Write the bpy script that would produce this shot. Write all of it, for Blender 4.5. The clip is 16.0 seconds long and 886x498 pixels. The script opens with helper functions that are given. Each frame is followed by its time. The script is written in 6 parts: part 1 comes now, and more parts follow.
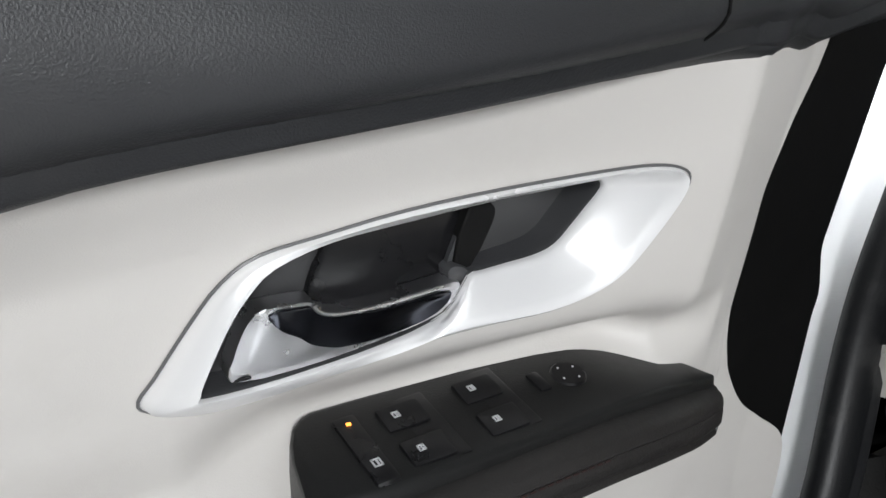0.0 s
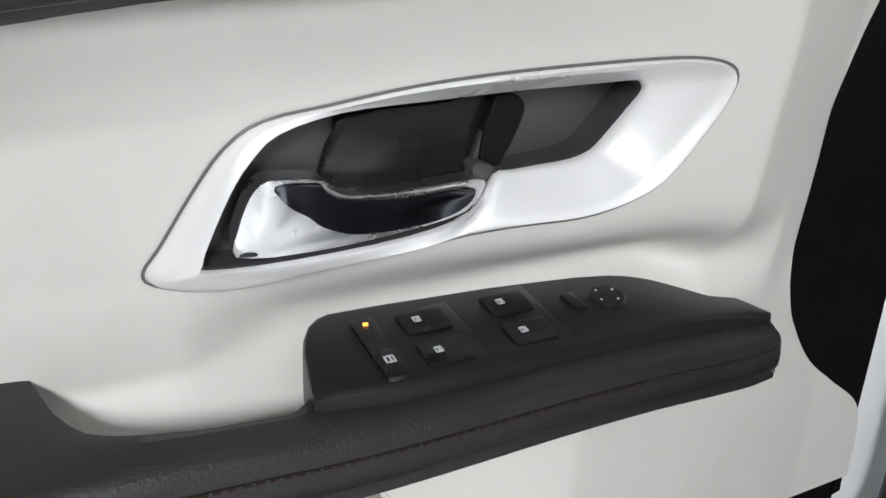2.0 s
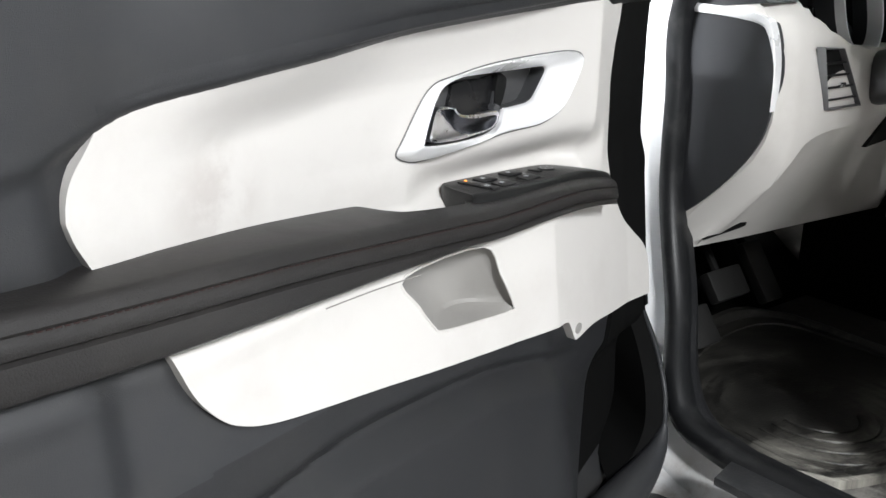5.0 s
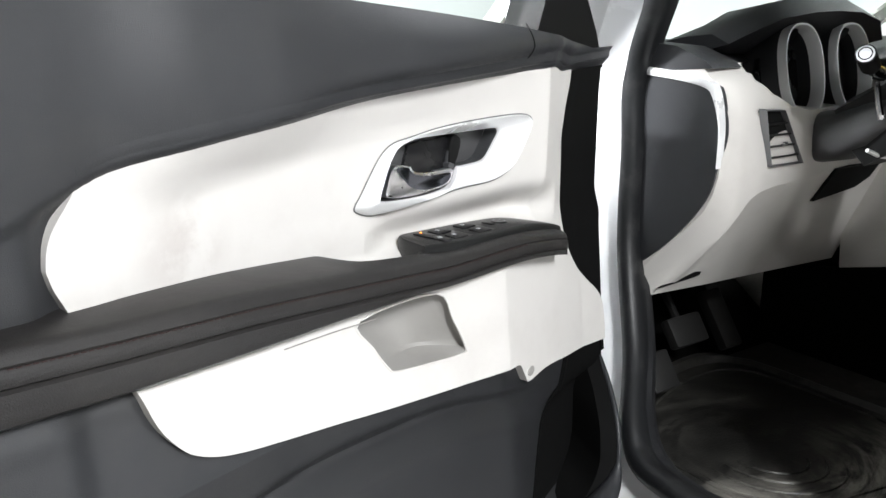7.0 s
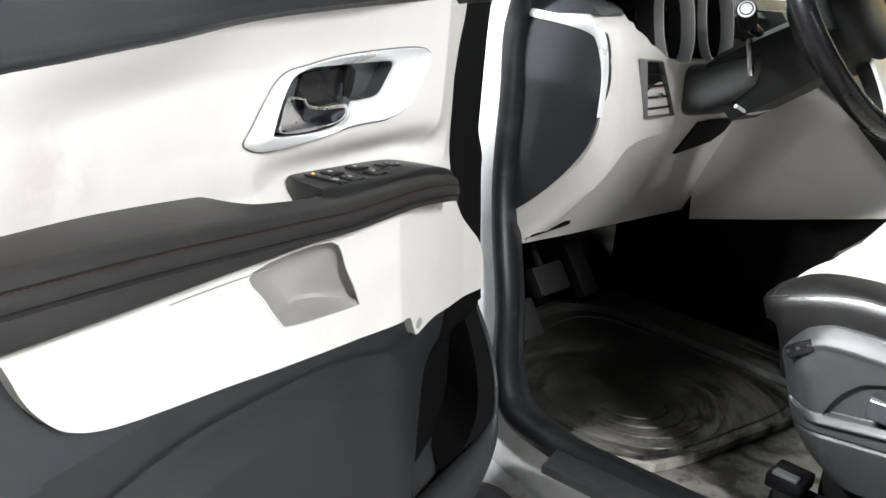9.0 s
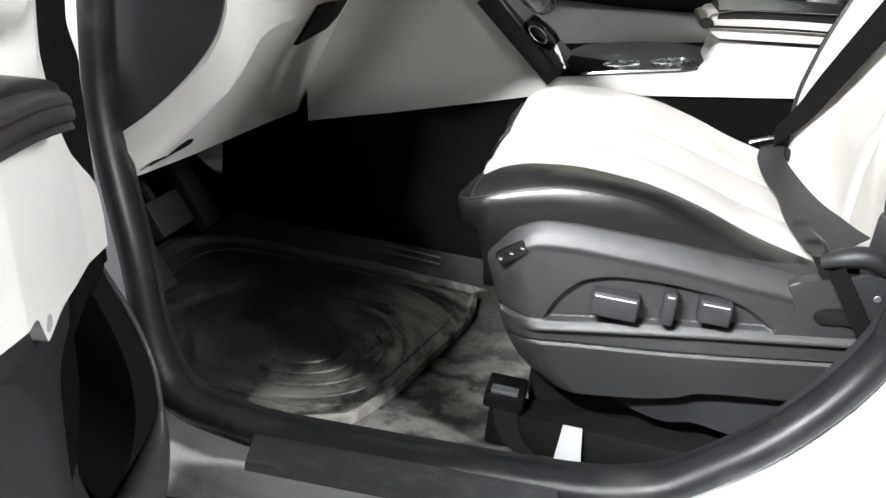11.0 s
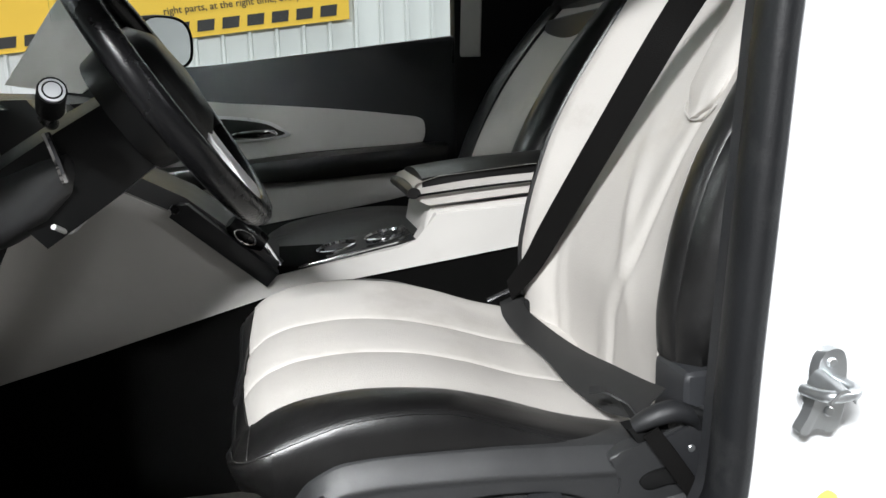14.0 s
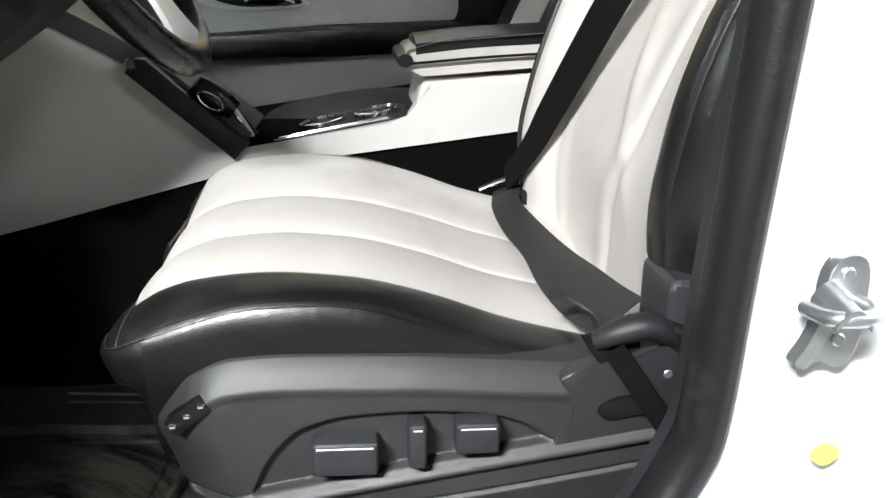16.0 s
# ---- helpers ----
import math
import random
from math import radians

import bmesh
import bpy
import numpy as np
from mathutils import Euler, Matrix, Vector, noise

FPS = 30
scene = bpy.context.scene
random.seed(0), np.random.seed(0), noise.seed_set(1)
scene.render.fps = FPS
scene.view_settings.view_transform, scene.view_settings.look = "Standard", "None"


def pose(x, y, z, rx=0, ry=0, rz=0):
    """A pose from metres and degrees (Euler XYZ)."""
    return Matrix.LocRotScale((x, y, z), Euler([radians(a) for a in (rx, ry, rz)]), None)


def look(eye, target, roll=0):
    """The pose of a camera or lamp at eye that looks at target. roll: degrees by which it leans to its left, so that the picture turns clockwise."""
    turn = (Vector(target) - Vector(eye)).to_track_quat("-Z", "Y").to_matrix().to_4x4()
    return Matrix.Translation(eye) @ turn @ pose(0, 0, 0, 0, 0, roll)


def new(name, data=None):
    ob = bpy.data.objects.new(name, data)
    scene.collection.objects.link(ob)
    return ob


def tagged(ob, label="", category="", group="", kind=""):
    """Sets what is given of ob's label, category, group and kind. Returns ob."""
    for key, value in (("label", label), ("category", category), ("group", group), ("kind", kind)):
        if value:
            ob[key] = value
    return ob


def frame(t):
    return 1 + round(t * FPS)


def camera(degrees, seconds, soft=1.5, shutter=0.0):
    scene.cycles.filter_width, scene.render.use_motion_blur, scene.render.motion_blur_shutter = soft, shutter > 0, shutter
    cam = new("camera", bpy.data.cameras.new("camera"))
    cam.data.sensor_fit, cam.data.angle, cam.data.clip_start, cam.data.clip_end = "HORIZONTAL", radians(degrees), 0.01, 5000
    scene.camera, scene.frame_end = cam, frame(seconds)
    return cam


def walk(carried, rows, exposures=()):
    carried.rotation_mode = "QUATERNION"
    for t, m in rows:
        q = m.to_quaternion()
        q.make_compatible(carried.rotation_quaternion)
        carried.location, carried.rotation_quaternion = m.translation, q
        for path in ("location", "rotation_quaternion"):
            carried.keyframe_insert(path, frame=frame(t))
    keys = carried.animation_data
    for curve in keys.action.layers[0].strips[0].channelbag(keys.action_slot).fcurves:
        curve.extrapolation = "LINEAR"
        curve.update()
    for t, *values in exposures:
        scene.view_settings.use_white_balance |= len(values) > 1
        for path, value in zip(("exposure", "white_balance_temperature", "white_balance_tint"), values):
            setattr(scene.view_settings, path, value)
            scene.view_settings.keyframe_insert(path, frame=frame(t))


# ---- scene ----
cam = camera(55.1, 16.0)
PATH = [
    (0, (-0.413, -0.203, 1.146), (0.216, 1.426, 0.171), 5.8),
    (0.5, (-0.387, -0.195, 1.135), (0.115, 1.45, 0.115), 3.9),
    (1, (-0.362, -0.213, 1.123), (0.149, 1.426, 0.098), 4.8),
    (1.5, (-0.364, -0.224, 1.119), (0.13, 1.421, 0.094), 5.7),
    (2, (-0.381, -0.224, 1.091), (0.043, 1.48, 0.134), 3.9),
    (2.5, (-0.47, -0.308, 1.109), (-0.036, 1.385, 0.137), 4.7),
    (3, (-0.593, -0.455, 1.113), (-0.148, 1.257, 0.18), 3.3),
    (3.5, (-0.685, -0.557, 1.12), (-0.096, 1.191, 0.347), 1.8),
    (4, (-0.782, -0.573, 1.125), (0.112, 1.066, 0.408), 2.1),
    (4.3, (-0.801, -0.592, 1.095), (0.203, 1.013, 0.452), 0.1),
    (4.5, (-0.809, -0.609, 1.079), (0.237, 0.984, 0.472), -1.1),
    (4.7, (-0.833, -0.585, 1.079), (0.231, 0.983, 0.439), -0.4),
    (6.8, (-0.829, -0.677, 1.115), (0.236, 0.928, 0.574), -0.9),
    (7, (-0.839, -0.668, 1.104), (0.26, 0.916, 0.573), 0.1),
    (7.5, (-0.847, -0.653, 1.098), (0.32, 0.865, 0.521), 1.3),
    (8, (-0.855, -0.637, 1.094), (0.306, 0.886, 0.516), 1.2),
    (8.5, (-0.855, -0.613, 1.092), (0.339, 0.871, 0.483), 2.0),
    (9, (-0.852, -0.563, 1.083), (0.538, 0.723, 0.441), 4.9),
    (9.5, (-0.842, -0.534, 1.065), (0.741, 0.467, 0.365), 1.9),
    (10, (-0.816, -0.495, 1.049), (0.945, 0.139, 0.346), 4.4),
    (10.2, (-0.804, -0.453, 1.03), (0.958, 0.152, 0.303), 6.1),
    (12.3, (-0.517, -0.222, 0.997), (1.365, -0.445, 0.357), 1.1),
    (12.5, (-0.514, -0.222, 1.016), (1.38, -0.469, 0.422), -0.3),
    (13, (-0.538, -0.225, 1.034), (1.381, -0.51, 0.548), -1.8),
    (13.5, (-0.551, -0.224, 1.058), (1.365, -0.658, 0.687), -1.9),
    (14, (-0.555, -0.209, 1.05), (1.374, -0.576, 0.666), -1.4),
    (14.5, (-0.526, -0.22, 1.004), (1.354, -0.639, 0.464), 1.8),
    (15, (-0.513, -0.228, 0.989), (1.357, -0.561, 0.362), 2.5),
    (15.5, (-0.497, -0.284, 0.972), (1.402, -0.509, 0.385), 2.7),
    (16, (-0.411, -0.363, 0.975), (1.49, -0.547, 0.383), 0.9),
]
EXPOSURES = [(0, 0.25), (2.5, 0.3), (4, 0.64), (4.5, 0.7), (7, 0.88), (8.5, 0.9), (9.5, 0.85), (10, 0.85), (12.5, 1.05), (13, 0.9), (13.5, 0.3), (14, 0.05), (14.5, 0.2), (15, 0.25), (15.5, 0.38), (16, 0.35)]
walk(cam, [(t, look(eye, target, roll)) for t, eye, target, roll in PATH], EXPOSURES)

# ---------------------------------------------------------------- light
world = bpy.data.worlds.new("hall_air")
scene.world = world
world.use_nodes = True
world.node_tree.nodes["Background"].inputs[0].default_value = (0.75, 0.8, 0.85, 1)
world.node_tree.nodes["Background"].inputs[1].default_value = 0.004


def area_lamp(name, eye, target, sx, sy, watts, colour=(0.96, 0.98, 1.0)):
    data = bpy.data.lights.new(name, "AREA")
    data.shape, data.size, data.size_y, data.energy, data.color = "RECTANGLE", sx, sy, watts, colour
    ob = new(name, data)
    ob.matrix_world = look(eye, target)
    return ob


LAMPS = [(-2.6, 1.2, 3.2, 1.2, 600), (-1.0, -3.6, 3.2, 1.6, 265), (3.05, -0.4, 3.3, 2.4, 30), (1.0, 4.3, 3.3, 1.6, 90)]
for lx, ly, lz, ll, lw in LAMPS:
    area_lamp("strip_light", (lx, ly, lz - 0.1), (lx, ly, 0), 0.25, ll, lw)

# ---------------------------------------------------------------- materials


def material(name, colour, rough=0.5, metal=0.0, spread=0.12, scale=9.0, grain=0.0, grain_scale=900.0, coat=0.0, dirt=None, dirt_scale=4.0, dirt_amount=0.35, sheen=0.0, stretch=(1, 1, 1), spec=0.5):
    m = bpy.data.materials.new(name)
    m.use_nodes = True
    nt = m.node_tree
    b = nt.nodes["Principled BSDF"]
    b.inputs["Roughness"].default_value, b.inputs["Metallic"].default_value = rough, metal
    b.inputs["Coat Weight"].default_value = coat
    b.inputs["Specular IOR Level"].default_value = spec
    if sheen:
        b.inputs["Sheen Weight"].default_value = sheen
    tc = nt.nodes.new("ShaderNodeTexCoord")
    mp = nt.nodes.new("ShaderNodeMapping")
    mp.inputs["Scale"].default_value = stretch
    nt.links.new(tc.outputs["Object"], mp.inputs["Vector"])
    n1 = nt.nodes.new("ShaderNodeTexNoise")
    n1.inputs["Scale"].default_value, n1.inputs["Detail"].default_value, n1.inputs["Roughness"].default_value = scale, 6, 0.6
    nt.links.new(mp.outputs[0], n1.inputs["Vector"])
    mix = nt.nodes.new("ShaderNodeMix")
    mix.data_type = "RGBA"
    lo = [max(0, c * (1 - spread)) for c in colour]
    hi = [min(1, c * (1 + spread)) for c in colour]
    mix.inputs[6].default_value, mix.inputs[7].default_value = (*lo, 1), (*hi, 1)
    nt.links.new(n1.outputs["Fac"], mix.inputs[0])
    out = mix.outputs[2]
    if dirt:
        n2 = nt.nodes.new("ShaderNodeTexNoise")
        n2.inputs["Scale"].default_value, n2.inputs["Detail"].default_value, n2.inputs["Roughness"].default_value = dirt_scale, 8, 0.65
        nt.links.new(mp.outputs[0], n2.inputs["Vector"])
        ramp = nt.nodes.new("ShaderNodeValToRGB")
        ramp.color_ramp.elements[0].position, ramp.color_ramp.elements[1].position = 0.52, 0.72
        ramp.color_ramp.elements[1].color = (dirt_amount,) * 3 + (1,)
        nt.links.new(n2.outputs["Fac"], ramp.inputs[0])
        m2 = nt.nodes.new("ShaderNodeMix")
        m2.data_type = "RGBA"
        m2.inputs[7].default_value = (*dirt, 1)
        nt.links.new(ramp.outputs[0], m2.inputs[0])
        nt.links.new(out, m2.inputs[6])
        out = m2.outputs[2]
    nt.links.new(out, b.inputs["Base Color"])
    rr = nt.nodes.new("ShaderNodeMapRange")
    rr.inputs[3].default_value, rr.inputs[4].default_value = max(0.02, rough - 0.08), min(1, rough + 0.08)
    nt.links.new(n1.outputs["Fac"], rr.inputs[0])
    nt.links.new(rr.outputs[0], b.inputs["Roughness"])
    if grain:
        n3 = nt.nodes.new("ShaderNodeTexNoise")
        n3.inputs["Scale"].default_value, n3.inputs["Detail"].default_value = grain_scale, 3
        nt.links.new(mp.outputs[0], n3.inputs["Vector"])
        bump = nt.nodes.new("ShaderNodeBump")
        bump.inputs["Strength"].default_value, bump.inputs["Distance"].default_value = grain, 0.001
        nt.links.new(n3.outputs["Fac"], bump.inputs["Height"])
        nt.links.new(bump.outputs[0], b.inputs["Normal"])
    return m


def glow(name, colour, strength):
    m = bpy.data.materials.new(name)
    m.use_nodes = True
    b = m.node_tree.nodes["Principled BSDF"]
    b.inputs["Base Color"].default_value = (*colour, 1)
    b.inputs["Emission Color"].default_value = (*colour, 1)
    b.inputs["Emission Strength"].default_value = strength
    return m


def glass_material(name, colour, rough=0.02):
    m = bpy.data.materials.new(name)
    m.use_nodes = True
    nt = m.node_tree
    b = nt.nodes["Principled BSDF"]
    b.inputs["Base Color"].default_value = (*colour, 1)
    b.inputs["Roughness"].default_value = rough
    b.inputs["Transmission Weight"].default_value = 1.0
    b.inputs["IOR"].default_value = 1.1
    return m


PAINT = material("white_car_paint", (0.78, 0.79, 0.80), 0.25, spread=0.02, coat=0.6, scale=3, dirt=(0.45, 0.40, 0.33), dirt_scale=2.2, dirt_amount=0.12)
DARK = material("charcoal_grained_plastic", (0.044, 0.045, 0.048), 0.42, spread=0.18, scale=6, grain=0.35, grain_scale=1400, dirt=(0.08, 0.08, 0.08), dirt_scale=5, dirt_amount=0.25, spec=0.75)
SOFT = material("charcoal_soft_trim", (0.025, 0.026, 0.0285), 0.42, spread=0.15, scale=7, grain=0.3, grain_scale=1100, dirt=(0.05, 0.048, 0.045), dirt_scale=6, dirt_amount=0.3, spec=0.42)
LIGHT = material("light_grey_plastic", (0.62, 0.60, 0.57), 0.48, spread=0.03, scale=5, grain=0.15, grain_scale=1500, dirt=(0.42, 0.39, 0.36), dirt_scale=7, dirt_amount=0.25)
LEATHER = material("light_grey_leather", (0.53, 0.505, 0.475), 0.42, spread=0.06, scale=8, grain=0.35, grain_scale=500, dirt=(0.33, 0.30, 0.265), dirt_scale=7, dirt_amount=0.45)
BLACK_LEATHER = material("black_leather", (0.0065, 0.0062, 0.0062), 0.33, spread=0.2, scale=9, grain=0.22, grain_scale=600, dirt=(0.03, 0.03, 0.03), dirt_scale=8, dirt_amount=0.25)
ARM_PAD = material("worn_black_armrest_skin", (0.0175, 0.0162, 0.0158), 0.43, spread=0.15, scale=9, grain=0.35, grain_scale=700, dirt=(0.045, 0.041, 0.037), dirt_scale=7, dirt_amount=0.35, spec=0.36)
SHIELD = material("dusty_charcoal_plastic", (0.026, 0.0265, 0.0275), 0.42, spread=0.15, scale=6, grain=0.35, grain_scale=1400, dirt=(0.10, 0.10, 0.10), dirt_scale=5, dirt_amount=0.25, spec=0.6)
# Darker grey than the insert, for the pull cup, fixing cap and seam.
MATT_GREY = material("mid_grey_matt", (0.29, 0.28, 0.265), 0.6, spread=0.06, scale=10, dirt=(0.2, 0.19, 0.18), dirt_scale=20, dirt_amount=0.3)
SILVER = material("satin_silver_plastic", (0.84, 0.84, 0.845), 0.30, metal=0.25, spread=0.03)
SATIN = material("satin_chrome", (0.88, 0.88, 0.90), 0.27, metal=1.0, spread=0.04, scale=25)
CHROME_DARK = material("dark_reflection_chrome", (0.10, 0.105, 0.125), 0.16, metal=1.0, spread=0.3, scale=30)
CHROME = material("chrome", (0.85, 0.85, 0.87), 0.07, metal=1.0, spread=0.02)
STEEL = material("zinc_steel", (0.55, 0.57, 0.58), 0.36, metal=0.9, spread=0.1, scale=40)
GLOSS = material("gloss_black", (0.008, 0.008, 0.009), 0.28, spread=0.1, spec=0.4)
PIANO = material("worn_gloss_black", (0.010, 0.010, 0.011), 0.36, spread=0.1, spec=0.4)
PANEL = material("satin_black_plastic", (0.0095, 0.0098, 0.010), 0.40, spread=0.15, scale=8, grain=0.2, grain_scale=1200, spec=0.28)
BLACK = material("matt_black", (0.006, 0.006, 0.006), 0.7, spread=0.2, spec=0.15)
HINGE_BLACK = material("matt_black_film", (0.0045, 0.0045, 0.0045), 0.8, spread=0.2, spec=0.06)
RUBBER = material("black_rubber_seal", (0.008, 0.0085, 0.0095), 0.45, spread=0.2, grain=0.3, grain_scale=300, dirt=(0.06, 0.06, 0.059), dirt_scale=14, dirt_amount=0.4, spec=0.35)
CARPET = material("worn_dark_carpet", (0.080, 0.076, 0.070), 0.95, spread=0.4, scale=60, grain=0.9, grain_scale=700, dirt=(0.17, 0.16, 0.145), dirt_scale=6, dirt_amount=0.5, spec=0.1)
MAT = material("rubber_mat", (0.010, 0.0097, 0.009), 0.42, spread=0.4, scale=14, grain=0.6, grain_scale=120, dirt=(0.13, 0.125, 0.11), dirt_scale=5.0, dirt_amount=0.6, stretch=(1, 2.2, 1), spec=0.5)


def add_mud(m, centre, reach, colour, rings=3.0, twist=11.0, patch=22.0):
    """Dried mud smeared in arcs over one part of a mat."""
    nt = m.node_tree
    b = nt.nodes["Principled BSDF"]
    old = b.inputs["Base Color"].links[0].from_socket
    tc = nt.nodes.new("ShaderNodeTexCoord")
    mp = nt.nodes.new("ShaderNodeMapping")
    mp.inputs["Location"].default_value = [-c for c in centre]
    nt.links.new(tc.outputs["Object"], mp.inputs["Vector"])
    ln = nt.nodes.new("ShaderNodeVectorMath")
    ln.operation = "LENGTH"
    nt.links.new(mp.outputs[0], ln.inputs[0])
    near = nt.nodes.new("ShaderNodeMapRange")
    near.inputs[1].default_value, near.inputs[2].default_value = reach * 0.25, reach
    near.inputs[3].default_value, near.inputs[4].default_value = 1.0, 0.0
    nt.links.new(ln.outputs["Value"], near.inputs[0])
    wave = nt.nodes.new("ShaderNodeTexWave")
    wave.wave_type = "RINGS"
    wave.rings_direction = "Z"
    wave.inputs["Scale"].default_value, wave.inputs["Distortion"].default_value = rings, twist
    wave.inputs["Detail"].default_value, wave.inputs["Detail Scale"].default_value, wave.inputs["Detail Roughness"].default_value = 8.0, 1.6, 0.68
    mp2 = nt.nodes.new("ShaderNodeMapping")
    mp2.inputs["Location"].default_value = (-0.25, -0.35, 0)
    nt.links.new(tc.outputs["Object"], mp2.inputs["Vector"])
    nt.links.new(mp2.outputs[0], wave.inputs["Vector"])
    noise3 = nt.nodes.new("ShaderNodeTexNoise")
    noise3.inputs["Scale"].default_value, noise3.inputs["Detail"].default_value = patch, 8.0
    nt.links.new(tc.outputs["Object"], noise3.inputs["Vector"])
    mul = nt.nodes.new("ShaderNodeMath")
    mul.operation = "MULTIPLY"
    nt.links.new(wave.outputs["Fac"], mul.inputs[0])
    nt.links.new(noise3.outputs["Fac"], mul.inputs[1])
    mul2 = nt.nodes.new("ShaderNodeMath")
    mul2.operation = "MULTIPLY"
    nt.links.new(mul.outputs[0], mul2.inputs[0])
    nt.links.new(near.outputs[0], mul2.inputs[1])
    ramp = nt.nodes.new("ShaderNodeMapRange")
    ramp.inputs[1].default_value, ramp.inputs[2].default_value = 0.0, 0.62
    nt.links.new(mul2.outputs[0], ramp.inputs[0])
    mix = nt.nodes.new("ShaderNodeMix")
    mix.data_type = "RGBA"
    mix.inputs[7].default_value = (*colour, 1)
    nt.links.new(ramp.outputs[0], mix.inputs[0])
    nt.links.new(old, mix.inputs[6])
    nt.links.new(mix.outputs[2], b.inputs["Base Color"])


def add_smears(m, centre, reach, colour):
    """Thin arcs of dried mud wiped round a centre by a heel, broken up by noise; they fade forward in place of the
    dashboard's shadow.
    """
    nt = m.node_tree
    b = nt.nodes["Principled BSDF"]
    old = b.inputs["Base Color"].links[0].from_socket

    def math_node(kind, a, c):
        n = nt.nodes.new("ShaderNodeMath")
        n.operation = kind
        for k, v in enumerate((a, c)):
            if isinstance(v, (int, float)):
                n.inputs[k].default_value = v
            else:
                nt.links.new(v, n.inputs[k])
        return n.outputs[0]
    tc = nt.nodes.new("ShaderNodeTexCoord")
    sep = nt.nodes.new("ShaderNodeSeparateXYZ")
    nt.links.new(tc.outputs["Object"], sep.inputs[0])
    dx, dy = math_node("SUBTRACT", sep.outputs[0], centre[0]), math_node("SUBTRACT", sep.outputs[1], centre[1])
    r = math_node("SQRT", math_node("ADD", math_node("MULTIPLY", dx, dx), math_node("MULTIPLY", dy, dy)), 0)
    turn = math_node("ARCTAN2", dy, dx)
    polar = nt.nodes.new("ShaderNodeCombineXYZ")
    nt.links.new(math_node("MULTIPLY", r, 26.0), polar.inputs[0])
    nt.links.new(math_node("MULTIPLY", turn, 1.1), polar.inputs[1])
    arcs = nt.nodes.new("ShaderNodeTexNoise")
    arcs.inputs["Scale"].default_value, arcs.inputs["Detail"].default_value, arcs.inputs["Roughness"].default_value, arcs.inputs["Distortion"].default_value = 1.0, 8.0, 0.72, 0.5
    nt.links.new(polar.outputs[0], arcs.inputs["Vector"])
    spots = nt.nodes.new("ShaderNodeTexNoise")
    spots.inputs["Scale"].default_value, spots.inputs["Detail"].default_value = 9.0, 8.0
    nt.links.new(tc.outputs["Object"], spots.inputs["Vector"])

    def ramp(v, lo, hi, a=0.0, c=1.0):
        n = nt.nodes.new("ShaderNodeMapRange")
        n.inputs[1].default_value, n.inputs[2].default_value, n.inputs[3].default_value, n.inputs[4].default_value = lo, hi, a, c
        nt.links.new(v, n.inputs[0])
        return n.outputs[0]
    fac = math_node("MULTIPLY", ramp(arcs.outputs["Fac"], 0.40, 0.60), ramp(spots.outputs["Fac"], 0.30, 0.52))
    fac = math_node("MULTIPLY", fac, ramp(r, reach * 0.55, reach, 1.0, 0.0))
    fac = math_node("MULTIPLY", fac, ramp(r, 0.06, 0.15, 0.15, 1.0))
    # Mud colour drops off forward, painting in the shadow under the dashboard.
    fac = math_node("MULTIPLY", fac, ramp(dy, -0.13, 0.01, 1.0, 0.06))
    mix = nt.nodes.new("ShaderNodeMix")
    mix.data_type = "RGBA"
    mix.inputs[7].default_value = (*colour, 1)
    nt.links.new(fac, mix.inputs[0])
    nt.links.new(old, mix.inputs[6])
    nt.links.new(mix.outputs[2], b.inputs["Base Color"])


def add_wrinkles(m, scale, strength, stretch):
    """Soft creases of worn leather under its grain."""
    nt = m.node_tree
    b = nt.nodes["Principled BSDF"]
    tc = nt.nodes.new("ShaderNodeTexCoord")
    mp = nt.nodes.new("ShaderNodeMapping")
    mp.inputs["Scale"].default_value = stretch
    nt.links.new(tc.outputs["Object"], mp.inputs["Vector"])
    n = nt.nodes.new("ShaderNodeTexNoise")
    n.inputs["Scale"].default_value, n.inputs["Detail"].default_value, n.inputs["Distortion"].default_value = scale, 3.0, 1.4
    nt.links.new(mp.outputs[0], n.inputs["Vector"])
    bump = nt.nodes.new("ShaderNodeBump")
    bump.inputs["Strength"].default_value, bump.inputs["Distance"].default_value = strength, 0.012
    nt.links.new(n.outputs["Fac"], bump.inputs["Height"])
    if b.inputs["Normal"].links:
        nt.links.new(b.inputs["Normal"].links[0].from_socket, bump.inputs["Normal"])
    nt.links.new(bump.outputs[0], b.inputs["Normal"])


add_wrinkles(LEATHER, 5.0, 0.14, (1.3, 1, 1))
add_wrinkles(BLACK_LEATHER, 7.0, 0.14, (1, 1.3, 1))
add_wrinkles(ARM_PAD, 9.0, 0.12, (1, 1, 2))
add_smears(MAT, (-0.06, 0.09, 0.0), 0.75, (0.44, 0.42, 0.37))
SILL_PAINT = material("muddy_white_paint", (0.78, 0.79, 0.80), 0.25, spread=0.02, coat=0.6, scale=3, dirt=(0.45, 0.40, 0.33), dirt_scale=2.2, dirt_amount=0.12)
add_mud(SILL_PAINT, (-0.840, 0.280, 0.118), 0.10, (0.30, 0.25, 0.19), 4.0, 9.0)
add_mud(CARPET, (-0.60, 0.0, 0.17), 0.34, (0.36, 0.345, 0.32), 3.0, 14.0)
SCUFFED = material("scuffed_charcoal_plastic", (0.026, 0.027, 0.029), 0.45, spread=0.2, scale=14, grain=0.5, grain_scale=300, dirt=(0.16, 0.155, 0.15), dirt_scale=60, dirt_amount=0.25, stretch=(1, 0.6, 1), spec=0.5)
STITCH = material("dull_red_thread", (0.034, 0.019, 0.018), 0.9, spread=0.2, spec=0.2)
MARK = material("white_symbol", (0.55, 0.56, 0.58), 0.5, spread=0.02)
